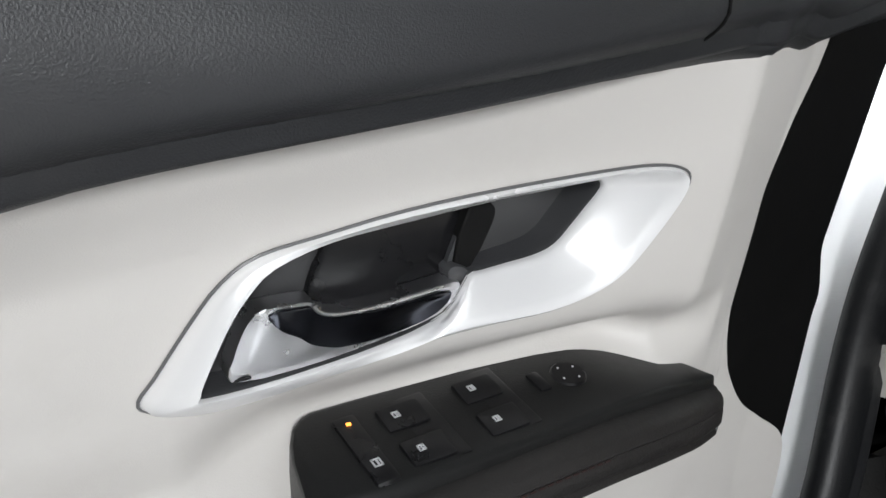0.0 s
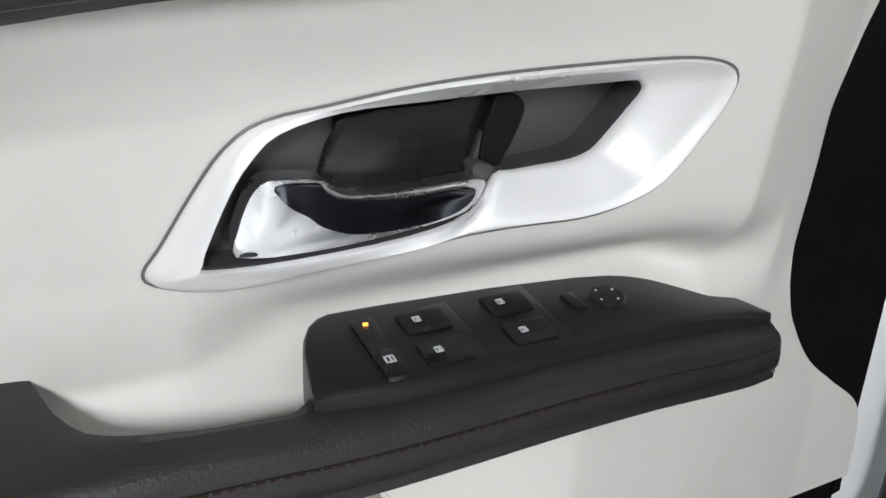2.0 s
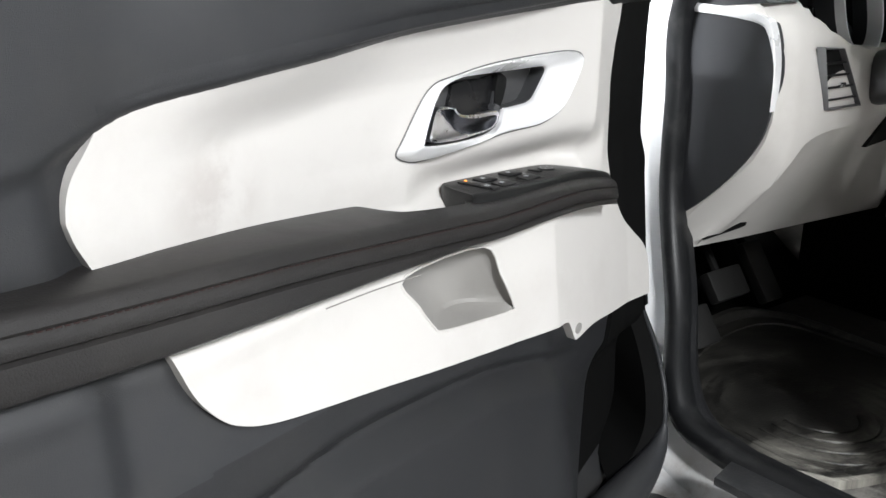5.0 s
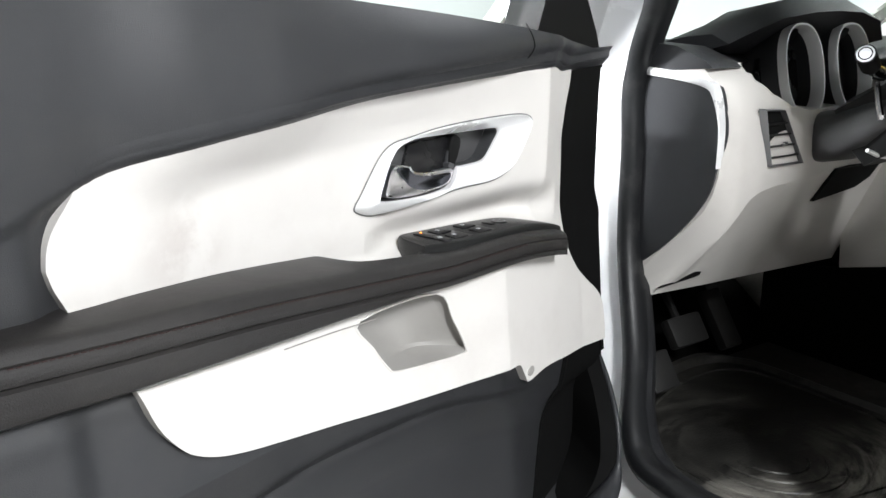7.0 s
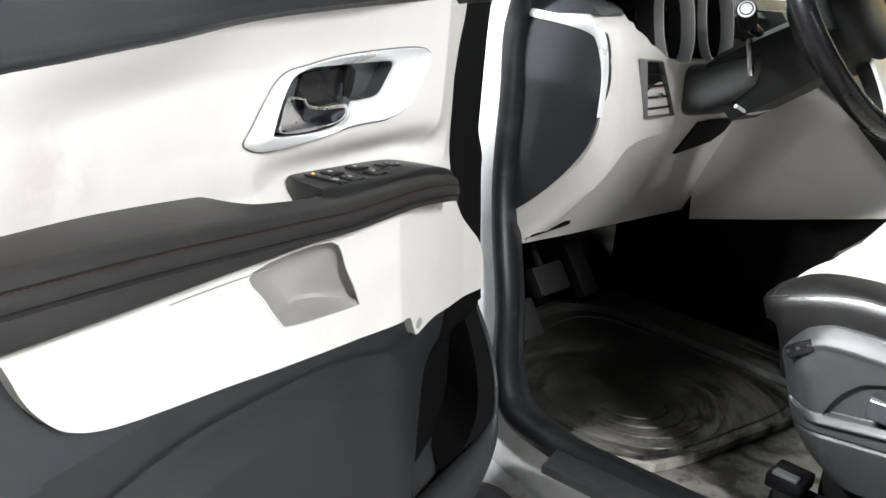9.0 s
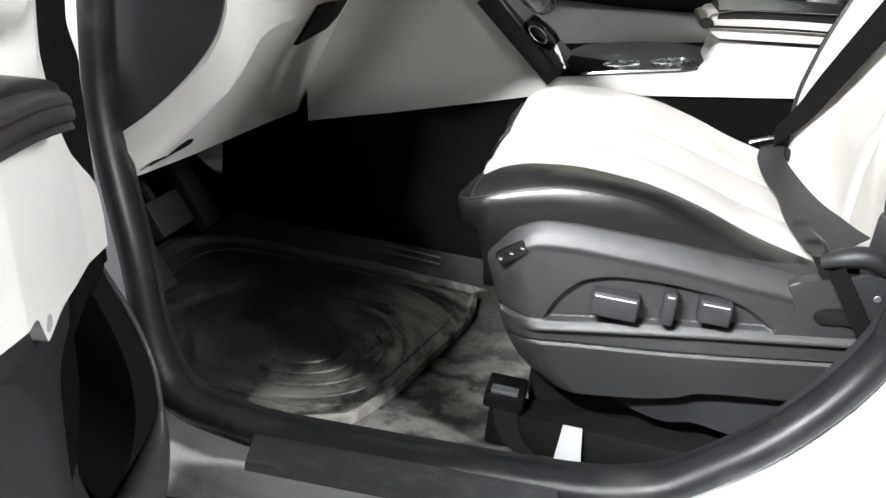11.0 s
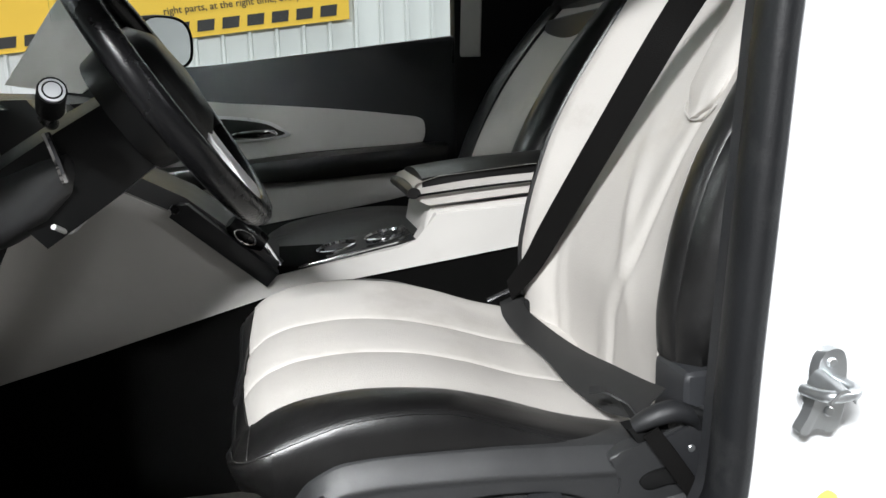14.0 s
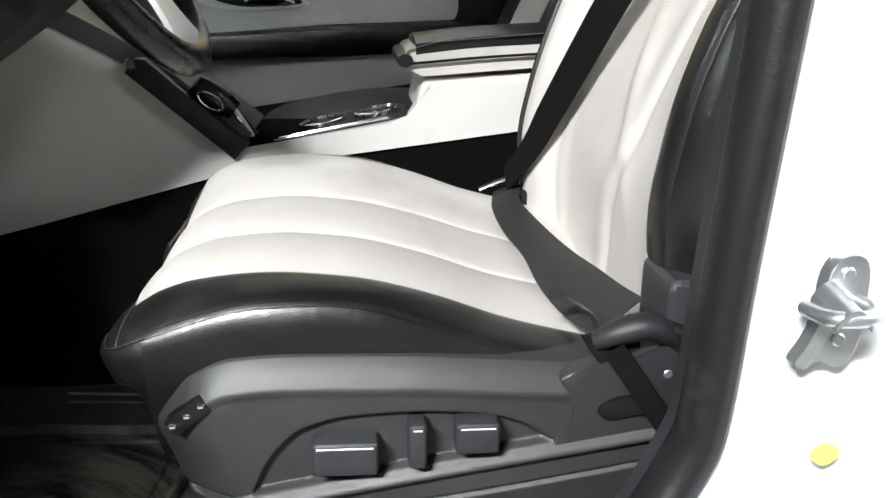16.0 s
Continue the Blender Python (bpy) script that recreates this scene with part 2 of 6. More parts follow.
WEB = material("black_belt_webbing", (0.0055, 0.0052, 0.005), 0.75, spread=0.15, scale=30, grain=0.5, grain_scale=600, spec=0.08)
# Lap strap's webbing: lighter and glossier than the shoulder strap's.
LAP_WEB = material("grey_belt_webbing", (0.020, 0.020, 0.020), 0.55, spread=0.15, scale=30, grain=0.5, grain_scale=600, spec=0.3)
GLASS = glass_material("tinted_glass", (0.86, 0.93, 0.90))
FROST = glass_material("frosted_glass", (0.8, 0.92, 0.88), 0.3)
CONCRETE = material("grey_concrete", (0.10, 0.096, 0.09), 0.8, spread=0.2, scale=2, grain=0.4, grain_scale=60, dirt=(0.08, 0.075, 0.07), dirt_scale=1.2, dirt_amount=0.6)
SHEET = material("white_sheet_metal", (0.72, 0.75, 0.74), 0.45, spread=0.04, scale=2)
HALL = material("dull_hall_wall", (0.07, 0.07, 0.07), 0.8, spread=0.06, scale=1.5)
YELLOW = material("yellow_banner", (0.85, 0.55, 0.05), 0.6, spread=0.04, scale=3)
PALE_YELLOW = material("faded_yellow_film", (0.82, 0.70, 0.14), 0.6, spread=0.06, scale=60)
INK = material("black_print", (0.02, 0.02, 0.02), 0.6, spread=0.1)
GREY = material("mid_grey_plastic", (0.11, 0.11, 0.112), 0.4, spread=0.08, grain=0.15)
SHROUD = material("light_charcoal_plastic", (0.055, 0.055, 0.057), 0.42, spread=0.08, grain=0.15)
WHEEL_SKIN = material("polished_black_leather", (0.0065, 0.0065, 0.007), 0.27, spread=0.2, scale=9, grain=0.25, grain_scale=450, spec=0.35)
PEDAL = material("dusty_pedal_rubber", (0.007, 0.0068, 0.0065), 0.6, spread=0.3, scale=40, grain=0.4, grain_scale=200)
HARD = material("charcoal_hard_plastic", (0.0165, 0.017, 0.0185), 0.45, spread=0.2, scale=6, grain=0.3, grain_scale=1300, dirt=(0.045, 0.043, 0.04), dirt_scale=5, dirt_amount=0.3, spec=0.4)
PIPING = material("lightened_black_piping", (0.028, 0.027, 0.026), 0.4, spread=0.2, scale=30)
# Near-black carpet: the shade deep in the footwell is put into its colour.
SHADED_CARPET = material("shaded_dark_carpet", (0.0035, 0.0035, 0.0033), 0.95, spread=0.4, scale=40, grain=0.6, grain_scale=500, spec=0.05)
INSERT = material("light_grey_insert_plastic", (0.62, 0.60, 0.575), 0.46, spread=0.035, scale=5, grain=0.15, grain_scale=1500, dirt=(0.46, 0.43, 0.40), dirt_scale=6, dirt_amount=0.28)
add_mud(INSERT, (-0.155, -0.015, 0.615), 0.06, (0.50, 0.47, 0.445))
AMBER = glow("amber_light", (1.0, 0.36, 0.06), 1.6)
TUBE = glow("lamp_tube", (1.0, 0.98, 0.95), 12.0)

# ---------------------------------------------------------------- building helpers


def thing(name, at, label, category, group="", kind=""):
    ob = new(name)
    ob.location = at
    ob.empty_display_size = 0.05
    return tagged(ob, label, category, group, kind)


def base_of(ob):
    while ob.parent:
        ob = ob.parent
    return ob.location.copy()


def part(name, bm, mat, parent, label="", angle=35):
    """Links a bmesh in world metres as one mesh object under a thing or part."""
    bmesh.ops.recalc_face_normals(bm, faces=bm.faces)
    bm.transform(Matrix.Translation(-base_of(parent)))
    me = bpy.data.meshes.new(name)
    bm.to_mesh(me)
    bm.free()
    for p in me.polygons:
        p.use_smooth = True
    me.set_sharp_from_angle(angle=radians(angle))
    me.materials.append(mat)
    ob = new(name, me)
    ob.parent = parent
    if label:
        ob["label"] = label
    return ob


def solo(name, bm, mat, at, label, category, group="", kind="", angle=35):
    """A thing of a single mesh, its origin at the given place."""
    bmesh.ops.recalc_face_normals(bm, faces=bm.faces)
    bm.transform(Matrix.Translation(-Vector(at)))
    me = bpy.data.meshes.new(name)
    bm.to_mesh(me)
    bm.free()
    for p in me.polygons:
        p.use_smooth = True
    me.set_sharp_from_angle(angle=radians(angle))
    me.materials.append(mat)
    ob = new(name, me)
    ob.location = at
    return tagged(ob, label, category, group, kind)


def interp(table, x):
    """Smooth curve through (x, y) pairs in rising x."""
    xs, ys = [a for a, _ in table], [b for _, b in table]
    if x <= xs[0]:
        return ys[0]
    if x >= xs[-1]:
        return ys[-1]
    i = max(k for k in range(len(xs) - 1) if xs[k] <= x)
    h = xs[i + 1] - xs[i]
    d = (ys[i + 1] - ys[i]) / h

    def slope(k):
        if k == 0 or k == len(xs) - 1:
            return d
        a, b = (ys[k] - ys[k - 1]) / (xs[k] - xs[k - 1]), (ys[k + 1] - ys[k]) / (xs[k + 1] - xs[k])
        return 0 if a * b <= 0 else 2 * a * b / (a + b)
    m0, m1 = slope(i), slope(i + 1)
    t = (x - xs[i]) / h
    return (2 * t**3 - 3 * t**2 + 1) * ys[i] + (t**3 - 2 * t**2 + t) * h * m0 + (3 * t**2 - 2 * t**3) * ys[i + 1] + (t**3 - t**2) * h * m1


def curve(points, steps=4, closed=False):
    """Catmull-Rom through the points."""
    ps = [Vector(p) for p in points]
    n, out = len(ps), []
    for i in range(n if closed else n - 1):
        p0 = ps[(i - 1) % n] if closed or i else ps[0] * 2 - ps[1]
        p1, p2 = ps[i], ps[(i + 1) % n]
        p3 = ps[(i + 2) % n] if closed or i < n - 2 else ps[-1] * 2 - ps[-2]
        for k in range(steps):
            t = k / steps
            out.append(0.5 * (2 * p1 + (p2 - p0) * t + (2 * p0 - 5 * p1 + 4 * p2 - p3) * t**2 + (3 * p1 - p0 - 3 * p2 + p3) * t**3))
    if not closed:
        out.append(ps[-1])
    return out


def loft(loops, closed=True, caps=True, bm=None):
    bm = bm or bmesh.new()
    rows = [[bm.verts.new(p) for p in loop] for loop in loops]
    n = len(rows[0])
    for a, b in zip(rows, rows[1:]):
        for i in range(n if closed else n - 1):
            j = (i + 1) % n
            bm.faces.new((a[i], a[j], b[j], b[i]))
    if caps and closed:
        bm.faces.new(rows[0])
        bm.faces.new(rows[-1][::-1])
    return bm


def shell(fn, us, vs, back):
    """A surface fn(u, v) with its rim turned back by the vector that back(u, v) gives."""
    bm = bmesh.new()
    g = [[bm.verts.new(fn(u, v)) for v in vs] for u in us]
    for i in range(len(us) - 1):
        for j in range(len(vs) - 1):
            bm.faces.new((g[i][j], g[i + 1][j], g[i + 1][j + 1], g[i][j + 1]))
    ring = [(i, 0) for i in range(len(us))] + [(len(us) - 1, j) for j in range(1, len(vs))] + [(i, len(vs) - 1) for i in range(len(us) - 2, -1, -1)] + [(0, j) for j in range(len(vs) - 2, 0, -1)]
    low = [bm.verts.new(g[i][j].co + Vector(back(us[i], vs[j]))) for i, j in ring]
    for k, (i, j) in enumerate(ring):
        a, b = ring[(k + 1) % len(ring)], k
        bm.faces.new((g[i][j], low[b], low[(k + 1) % len(ring)], g[a[0]][a[1]]))
    bmesh.ops.remove_doubles(bm, verts=bm.verts, dist=0.00005)
    return bm


def span(a, b, n):
    return [a + (b - a) * i / n for i in range(n + 1)]


def box(lo, hi, bevel=0.004, seg=2, m=None):
    bm = bmesh.new()
    bmesh.ops.create_cube(bm, size=1)
    for v in bm.verts:
        v.co = Vector([lo[k] + (v.co[k] + 0.5) * (hi[k] - lo[k]) for k in range(3)])
    if bevel:
        bmesh.ops.bevel(bm, geom=list(bm.edges), offset=bevel, segments=seg, affect="EDGES", profile=0.6)
    if m:
        bm.transform(m)
    return bm


def prism(outline, place, depth, bevel=0.003, seg=2, bm=None):
    """An outline of (a, b) pairs, made solid: place(a, b, d) gives the world place at depth d."""
    own = bm or bmesh.new()
    top = [own.verts.new(place(a, b, 0)) for a, b in outline]
    low = [own.verts.new(place(a, b, depth)) for a, b in outline]
    f = own.faces.new(top)
    own.faces.new(low[::-1])
    n = len(top)
    for i in range(n):
        own.faces.new((top[i], low[i], low[(i + 1) % n], top[(i + 1) % n]))
    if bevel:
        bmesh.ops.bevel(own, geom=list(f.edges), offset=bevel, segments=seg, affect="EDGES", profile=0.6)
    return own


def tube(path, radius, sides=10, bm=None, flat=1.0, caps=True):
    path = [Vector(p) for p in path]
    up, loops = None, []
    for i, p in enumerate(path):
        d = (path[min(i + 1, len(path) - 1)] - path[max(i - 1, 0)]).normalized()
        if up is None:
            up = Vector((0, 0, 1)) if abs(d.z) < 0.9 else Vector((1, 0, 0))
        side = d.cross(up).normalized()
        up = side.cross(d).normalized()
        r = radius(i / (len(path) - 1)) if callable(radius) else radius
        loops.append([p + side * r * math.cos(2 * math.pi * k / sides) + up * r * flat * math.sin(2 * math.pi * k / sides) for k in range(sides)])
    return loft(loops, caps=caps, bm=bm)


def ribbon(path, width, thick, across):
    """A strap along the path; across(t) gives its width's direction."""
    path = [Vector(p) for p in path]
    loops = []
    for i, p in enumerate(path):
        d = (path[min(i + 1, len(path) - 1)] - path[max(i - 1, 0)]).normalized()
        a = Vector(across(i / (len(path) - 1)))
        a = (a - d * a.dot(d)).normalized()
        n = d.cross(a).normalized()
        loops.append([p + a * width / 2 + n * thick / 2, p + a * width / 2 - n * thick / 2, p - a * width / 2 - n * thick / 2, p - a * width / 2 + n * thick / 2])
    return loft(loops)


def disc(centre, normal, radius, depth, sides=24, bevel=0.001):
    q = Vector(normal).to_track_quat("Z", "Y")
    pts = [(radius * math.cos(2 * math.pi * k / sides), radius * math.sin(2 * math.pi * k / sides)) for k in range(sides)]
    return prism(pts, lambda a, b, d: Vector(centre) + q @ Vector((a, b, -d)), depth, bevel, 1)


# ---------------------------------------------------------------- hall


def structure(name, bm, mat, label, category):
    return solo(name, bm, mat, (0, 0, 0), label, category, kind="structure")


structure("ground", box((-30, -30, -0.2), (30, 30, 0), 0), CONCRETE, "stained grey concrete floor of the workshop", "floor")
WALL_X = 3.6


def ribbed_wall(x, y0, y1, z1, pitch=0.118, rib=0.02):
    loop = []
    y = y0
    while y < y1:
        loop += [(y, 0), (y + pitch * 0.80, 0), (y + pitch * 0.84, rib), (y + pitch * 0.94, rib)]
        y += pitch
    bm = bmesh.new()
    lo = [bm.verts.new((x - d, yy, 0)) for yy, d in loop]
    hi = [bm.verts.new((x - d, yy, z1)) for yy, d in loop]
    for i in range(len(loop) - 1):
        bm.faces.new((lo[i], lo[i + 1], hi[i + 1], hi[i]))
    return bm


structure("wall_east", ribbed_wall(WALL_X, -6, 6, 3.6), SHEET, "white ribbed sheet-metal wall", "wall")
structure("wall_west", box((-6.2, -6, 0), (-6, 6, 3.6), 0), HALL, "dull grey painted workshop wall", "wall")
structure("wall_north", box((-6, 6, 0), (3.8, 6.2, 3.6), 0), SHEET, "pale sheet-metal workshop wall", "wall")
structure("wall_south", box((-6, -6.2, 0), (3.8, -6, 3.6), 0), HALL, "dull grey painted workshop wall", "wall")
structure("ceiling", box((-6.2, -6.2, 3.6), (3.9, 6.2, 3.8), 0), HALL, "dull grey workshop ceiling", "ceiling")
for lx, ly, lz, ll, lw in LAMPS:
    fx = thing("strip_lamp", (lx, ly, lz), "long white fluorescent strip lamp under the ceiling", "lamp", "strip lamps under the ceiling")
    part("housing", box((lx - 0.14, ly - ll / 2, lz), (lx + 0.14, ly + ll / 2, lz + 0.09), 0.01), HALL, fx)
    for dy in (-ll / 3, ll / 3):
        part("hanger", tube([(lx, ly + dy, lz + 0.085), (lx, ly + dy, 3.6)], 0.006, 6), STEEL, fx)
    for dx in (-0.06, 0.06):
        part("lamp_tube", tube([(lx + dx, ly - ll / 2 + 0.03, lz - 0.02), (lx + dx, ly + ll / 2 - 0.03, lz - 0.02)], 0.013, 8), TUBE, fx)

# banner on the ribbed wall
banner = thing("banner", (WALL_X - 0.03, 0.4, 1.3), "yellow inspection banner with black print and a row of black blocks", "banner")
BT = math.tan(radians(-6.1))


def on_banner(y, z, d=0.0):
    return Vector((WALL_X - 0.034 + d, y, z + (y + 0.55) * BT))


part("sheet", prism([(-0.555, 1.38), (1.5, 1.38), (1.5, 2.0), (-0.555, 2.0)], on_banner, 0.004, 0), YELLOW, banner)
for k in range(15):
    y = -0.463 + k * 0.107
    part("printed_block", prism([(y - 0.034, 1.402), (y + 0.038, 1.402), (y + 0.034, 1.450), (y - 0.040, 1.450)], lambda a, b, d: on_banner(a, b, d - 0.002), 0.0015, 0), INK, banner)


def lettering(name, text, size, at, turn, mat, parent, squeeze=1.0, bold=0.0, label=""):
    cu = bpy.data.curves.new(name, "FONT")
    cu.body, cu.size, cu.extrude, cu.offset = text, size, 0.0004, bold
    tmp = bpy.data.objects.new(name, cu)
    scene.collection.objects.link(tmp)
    dg = bpy.context.evaluated_depsgraph_get()
    me = bpy.data.meshes.new_from_object(tmp.evaluated_get(dg))
    bpy.data.objects.remove(tmp)
    me.transform(Matrix.Translation(Vector(at) - base_of(parent)) @ turn @ Matrix.Diagonal((squeeze, 1, 1, 1)))
    me.materials.clear()
    me.materials.append(mat)
    ob = new(name, me)
    ob.parent = parent
    if label:
        ob["label"] = label
    return ob


EAST = Matrix(((0, 0, -1, 0), (-1, 0, 0, 0), (0, 1, 0, 0), (0, 0, 0, 1))) @ Matrix.Rotation(radians(6.1), 4, "Z")


def line_width(text, size):
    cu = bpy.data.curves.new("ruler", "FONT")
    cu.body, cu.size = text, size
    ob = bpy.data.objects.new("ruler", cu)
    scene.collection.objects.link(ob)
    bpy.context.view_layer.update()
    w = ob.dimensions.x
    bpy.data.objects.remove(ob)
    return w


words = "right parts, at the right time, every time".split()
for k, word in enumerate(words):
    before = " ".join(words[:k])
    shift = (line_width(before + " l" if before else "l", 0.043) - line_width("l", 0.043)) * 0.98
    lettering("printed_word", word, 0.043, on_banner(0.245, 1.490, -0.003) + EAST.to_3x3() @ Vector((shift, 0, 0)), EAST, INK, banner, 0.98, 0.0003)
for k, word in enumerate("ED SEAL INSPECTION".split()):
    before = " ".join("ED SEAL INSPECTION".split()[:k])
    shift = (line_width(before + " l" if before else "l", 0.085) - line_width("l", 0.085)) * 0.82
    lettering("printed_word", word, 0.085, on_banner(0.30, 1.565, -0.003) + EAST.to_3x3() @ Vector((shift, 0, 0)), EAST, INK, banner, 0.82, 0.002)

# ---------------------------------------------------------------- driver's door
TH = radians(14.5)
DU, DN, DO = Vector((-math.cos(TH), -math.sin(TH), 0)), Vector((math.sin(TH), -math.cos(TH), 0)), Vector((0.011, 0.166, 0))


def dw(s, n, z):
    """Door place: s metres back from the hinge edge, n towards the cabin side, z up."""
    return DO + DU * s + DN * n + Vector((0, 0, z))


UPPER = [(0.15, 0.005), (0.176, -0.001), (0.25, -0.013), (0.35, -0.028), (0.444, -0.034), (0.5, -0.036), (0.6, -0.028), (0.7, -0.012), (0.762, 0.0), (0.85, 0.012), (1.1, 0.02)]


def upper_n(s):
    """How far the trim stands towards the cabin: hollow in the middle, falling away at the hinge end."""
    if s > 0.15:
        return interp(UPPER, s)
    return 0.005 - 0.37 * (0.15 - max(s, 0.07)) - 0.2 * max(0.0, 0.07 - s)


def blend(a, b, t):
    t = max(0.0, min(1.0, t))
    t = t * t * (3 - 2 * t)
    return a + (b - a) * t


LOW_N = [(0.15, 0.020), (0.25, 0.020), (0.33, 0.016), (0.5, 0.016), (0.75, 0.034), (1.1, 0.04)]


LIP = [(0.0, 1.044), (0.0895, 1.042), (0.13, 1.0495), (0.25, 1.0435), (0.36, 1.0365), (0.465, 1.028), (0.55, 1.0185), (0.65, 1.007), (0.72, 0.9965), (0.75, 0.987), (0.80, 0.972), (0.95, 0.96)]
LIP_N = [(-0.1, -0.05), (0.0, -0.03), (0.09, -0.008), (0.15, 0.004), (0.24, 0.011), (0.35, 0.018), (0.45, 0.020), (0.55, 0.017), (0.65, 0.013), (0.75, 0.012), (0.85, 0.014), (1.1, 0.02)]
DENT = [(0.10, 0.0), (0.14, 0.022), (0.18, 0.040), (0.25, 0.033), (0.32, 0.022), (0.38, 0.016), (0.43, 0.0)]


def face_n(s, z):
    """The insert's upper field, leaning towards the cabin as it rises."""
    return upper_n(s) + 0.10 * max(0.0, min(z, 0.985) - 0.909) * blend(1, 0, (s - 0.45) / 0.3) * blend(0.25, 1, (s - 0.2) / 0.15) * blend(0, 1, s / 0.15)


def panel_n(s, z):
    """The light insert's surface."""
    low = interp(LOW_N, s) - 0.22 * max(0.0, 0.25 - max(s, 0.0)) - 0.10 * max(0.0, -s)
    n = blend(face_n(s, z), low + 0.10 * max(0, 0.80 - z), (0.862 - z) / 0.05)
    n -= interp(DENT, s) * math.exp(-(((z - 0.868) / 0.022) ** 2))
    lip = interp(LIP, s)
    flare = max(0.0, interp(LIP_N, s) - 0.004 - face_n(s, 0.985))
    n += blend(0.45, 0.95, (s - 0.42) / 0.16) * blend(1, 0, (s - 0.64) / 0.11) * flare * blend(0, 1, (z - lip + 0.058) / 0.07)
    return n


BIN_LIP = [(0.10, 0.60), (0.19, 0.622), (0.27, 0.642), (0.40, 0.664), (0.55, 0.670), (0.70, 0.66), (1.1, 0.64)]


def trim_n(s, z):
    """The dark trim: swells over the insert, runs back to the belt line, bulges out as the bin below."""
    lip = interp(LIP, s)
    n = panel_n(s, min(z, lip)) + 0.005
    n += max(0.0, interp(LIP_N, s) + 0.002 - n) * blend(0, 1, (z - lip + 0.004) / 0.02) * blend(1, 0, (s - 0.22) / 0.46)
    n += blend(0.010, 0.001, (s - 0.22) / 0.46) * blend(0, 1, (z - lip - 0.004) / 0.02)
    n -= blend(0.11, 0.030, (s - 0.25) / 0.40) * blend(0, 1, (z - lip - 0.022) / blend(0.12, 0.20, (s - 0.25) / 0.4))
    n -= blend(0.017, 0.006, (s - 0.765) / 0.03) * blend(0, 1, (lip - z) / 0.02)
    below = interp(BIN_LIP, s) - z
    n += (0.016 * blend(0, 1, below / 0.030) - 0.008 * math.exp(-((below + 0.006) / 0.008) ** 2)) * blend(0, 1, (s - 0.13) / 0.14)
    n -= 0.03 * blend(0, 1, (0.60 - z) / 0.04) * blend(1, 0, (s - 0.04 - (0.62 - z) * 0.6) / 0.09) * blend(0, 1, (z - 0.40) / 0.04)
    return n


door = thing("driver_door", dw(0.5, 0, 0.3), "white car door standing open with charcoal and light grey trim", "car door")
TOP_Z = [(-0.1, 1.050), (0.0, 1.060), (0.093, 1.072), (0.2, 1.089), (0.378, 1.110), (0.7, 1.135), (1.1, 1.15)]
FRONT_S = [(0.28, -0.135), (0.34, -0.135), (0.42, -0.125), (0.494, -0.100), (0.559, -0.080), (0.61, -0.075), (0.66, -0.072), (0.80, -0.073), (1.1, -0.073)]


def trim_pt(u, v):
    front = interp(FRONT_S, 0.36 + v * 0.74)
    s = front + u * (1.07 - front)
    z = 0.36 + v * (interp(TOP_Z, s) - 0.36)
    return dw(s, trim_n(s, z), z)


bm = shell(trim_pt, span(0, 1, 120), span(0, 1, 210), lambda u, v: DN * -0.03)
bmesh.ops.delete(bm, geom=[f for f in bm.faces for c in [f.calc_center_median() - DO] if 0.155 < c.dot(DU) < 0.5 and 0.715 < c.z < 1.0], context="FACES")
low = bm.copy()
bmesh.ops.delete(low, geom=[f for f in low.faces if f.calc_center_median().z > 0.72], context="FACES")
bmesh.ops.delete(bm, geom=[f for f in bm.faces if f.calc_center_median().z <= 0.72], context="FACES")
part("trim_panel", bm, SOFT, door, "charcoal soft grained trim panel")
part("lower_trim", low, HARD, door, "charcoal hard plastic lower trim and bin")

LIP_S = span(-0.07, 0.748, 140)


def lip_loop(s):
    """Bead that closes the underside of the swelling trim above the insert."""
    z = interp(LIP, s)
    i = panel_n(s, z - 0.004) - 0.006
    o = max(trim_n(s, z + 0.010), i + 0.006)
    return [dw(s, n, z + d) for n, d in ((i, -0.0005), (o - 0.004, -0.0005), (o - 0.0015, 0.0006), (o - 0.0002, 0.003), (o + 0.0005, 0.010), (trim_n(s, z + 0.018) - 0.001, 0.018), (i, 0.012))]


part("trim_lip", loft([lip_loop(s) for s in LIP_S]), SOFT, door, "charcoal overhanging lip above the insert", 50)

INS_HI = [(-0.075, 0.652), (-0.072, 0.672), (-0.062, 0.692), (-0.022, 0.725), (0.018, 0.758), (0.048, 0.795), (0.066, 0.828), (0.0705, 0.865), (0.0715, 0.904), (0.0765, 0.945), (0.079, 0.98), (0.083, 1.015), (0.0885, 1.0405), (0.13, 1.048), (0.25, 1.042), (0.36, 1.035), (0.465, 1.0265), (0.55, 1.017), (0.65, 1.0055), (0.72, 0.994), (0.745, 0.984), (0.757, 0.970), (0.770, 0.954), (0.776, 0.94), (0.778, 0.928)]
INS_LO = [(-0.075, 0.618), (0.065, 0.638), (0.157, 0.651), (0.19, 0.6515), (0.203, 0.653), (0.208, 0.660), (0.222, 0.682), (0.232, 0.685), (0.31, 0.692), (0.452, 0.708), (0.531, 0.719), (0.599, 0.730), (0.659, 0.743), (0.691, 0.757), (0.715, 0.783), (0.729, 0.815), (0.735, 0.84), (0.757, 0.875), (0.766, 0.895), (0.774, 0.912), (0.778, 0.926)]
INS_S = sorted(set([round(v, 5) for v in span(-0.075, 0.778, 270)] + [0.0668, 0.068, 0.0692, 0.070, 0.0705, 0.071, 0.0715, 0.072, 0.0725, 0.073, 0.074, 0.0755, 0.077, 0.08, 0.0835, 0.086, 0.088, 0.203, 0.206, 0.208, 0.212, 0.770, 0.773, 0.775, 0.7765]))

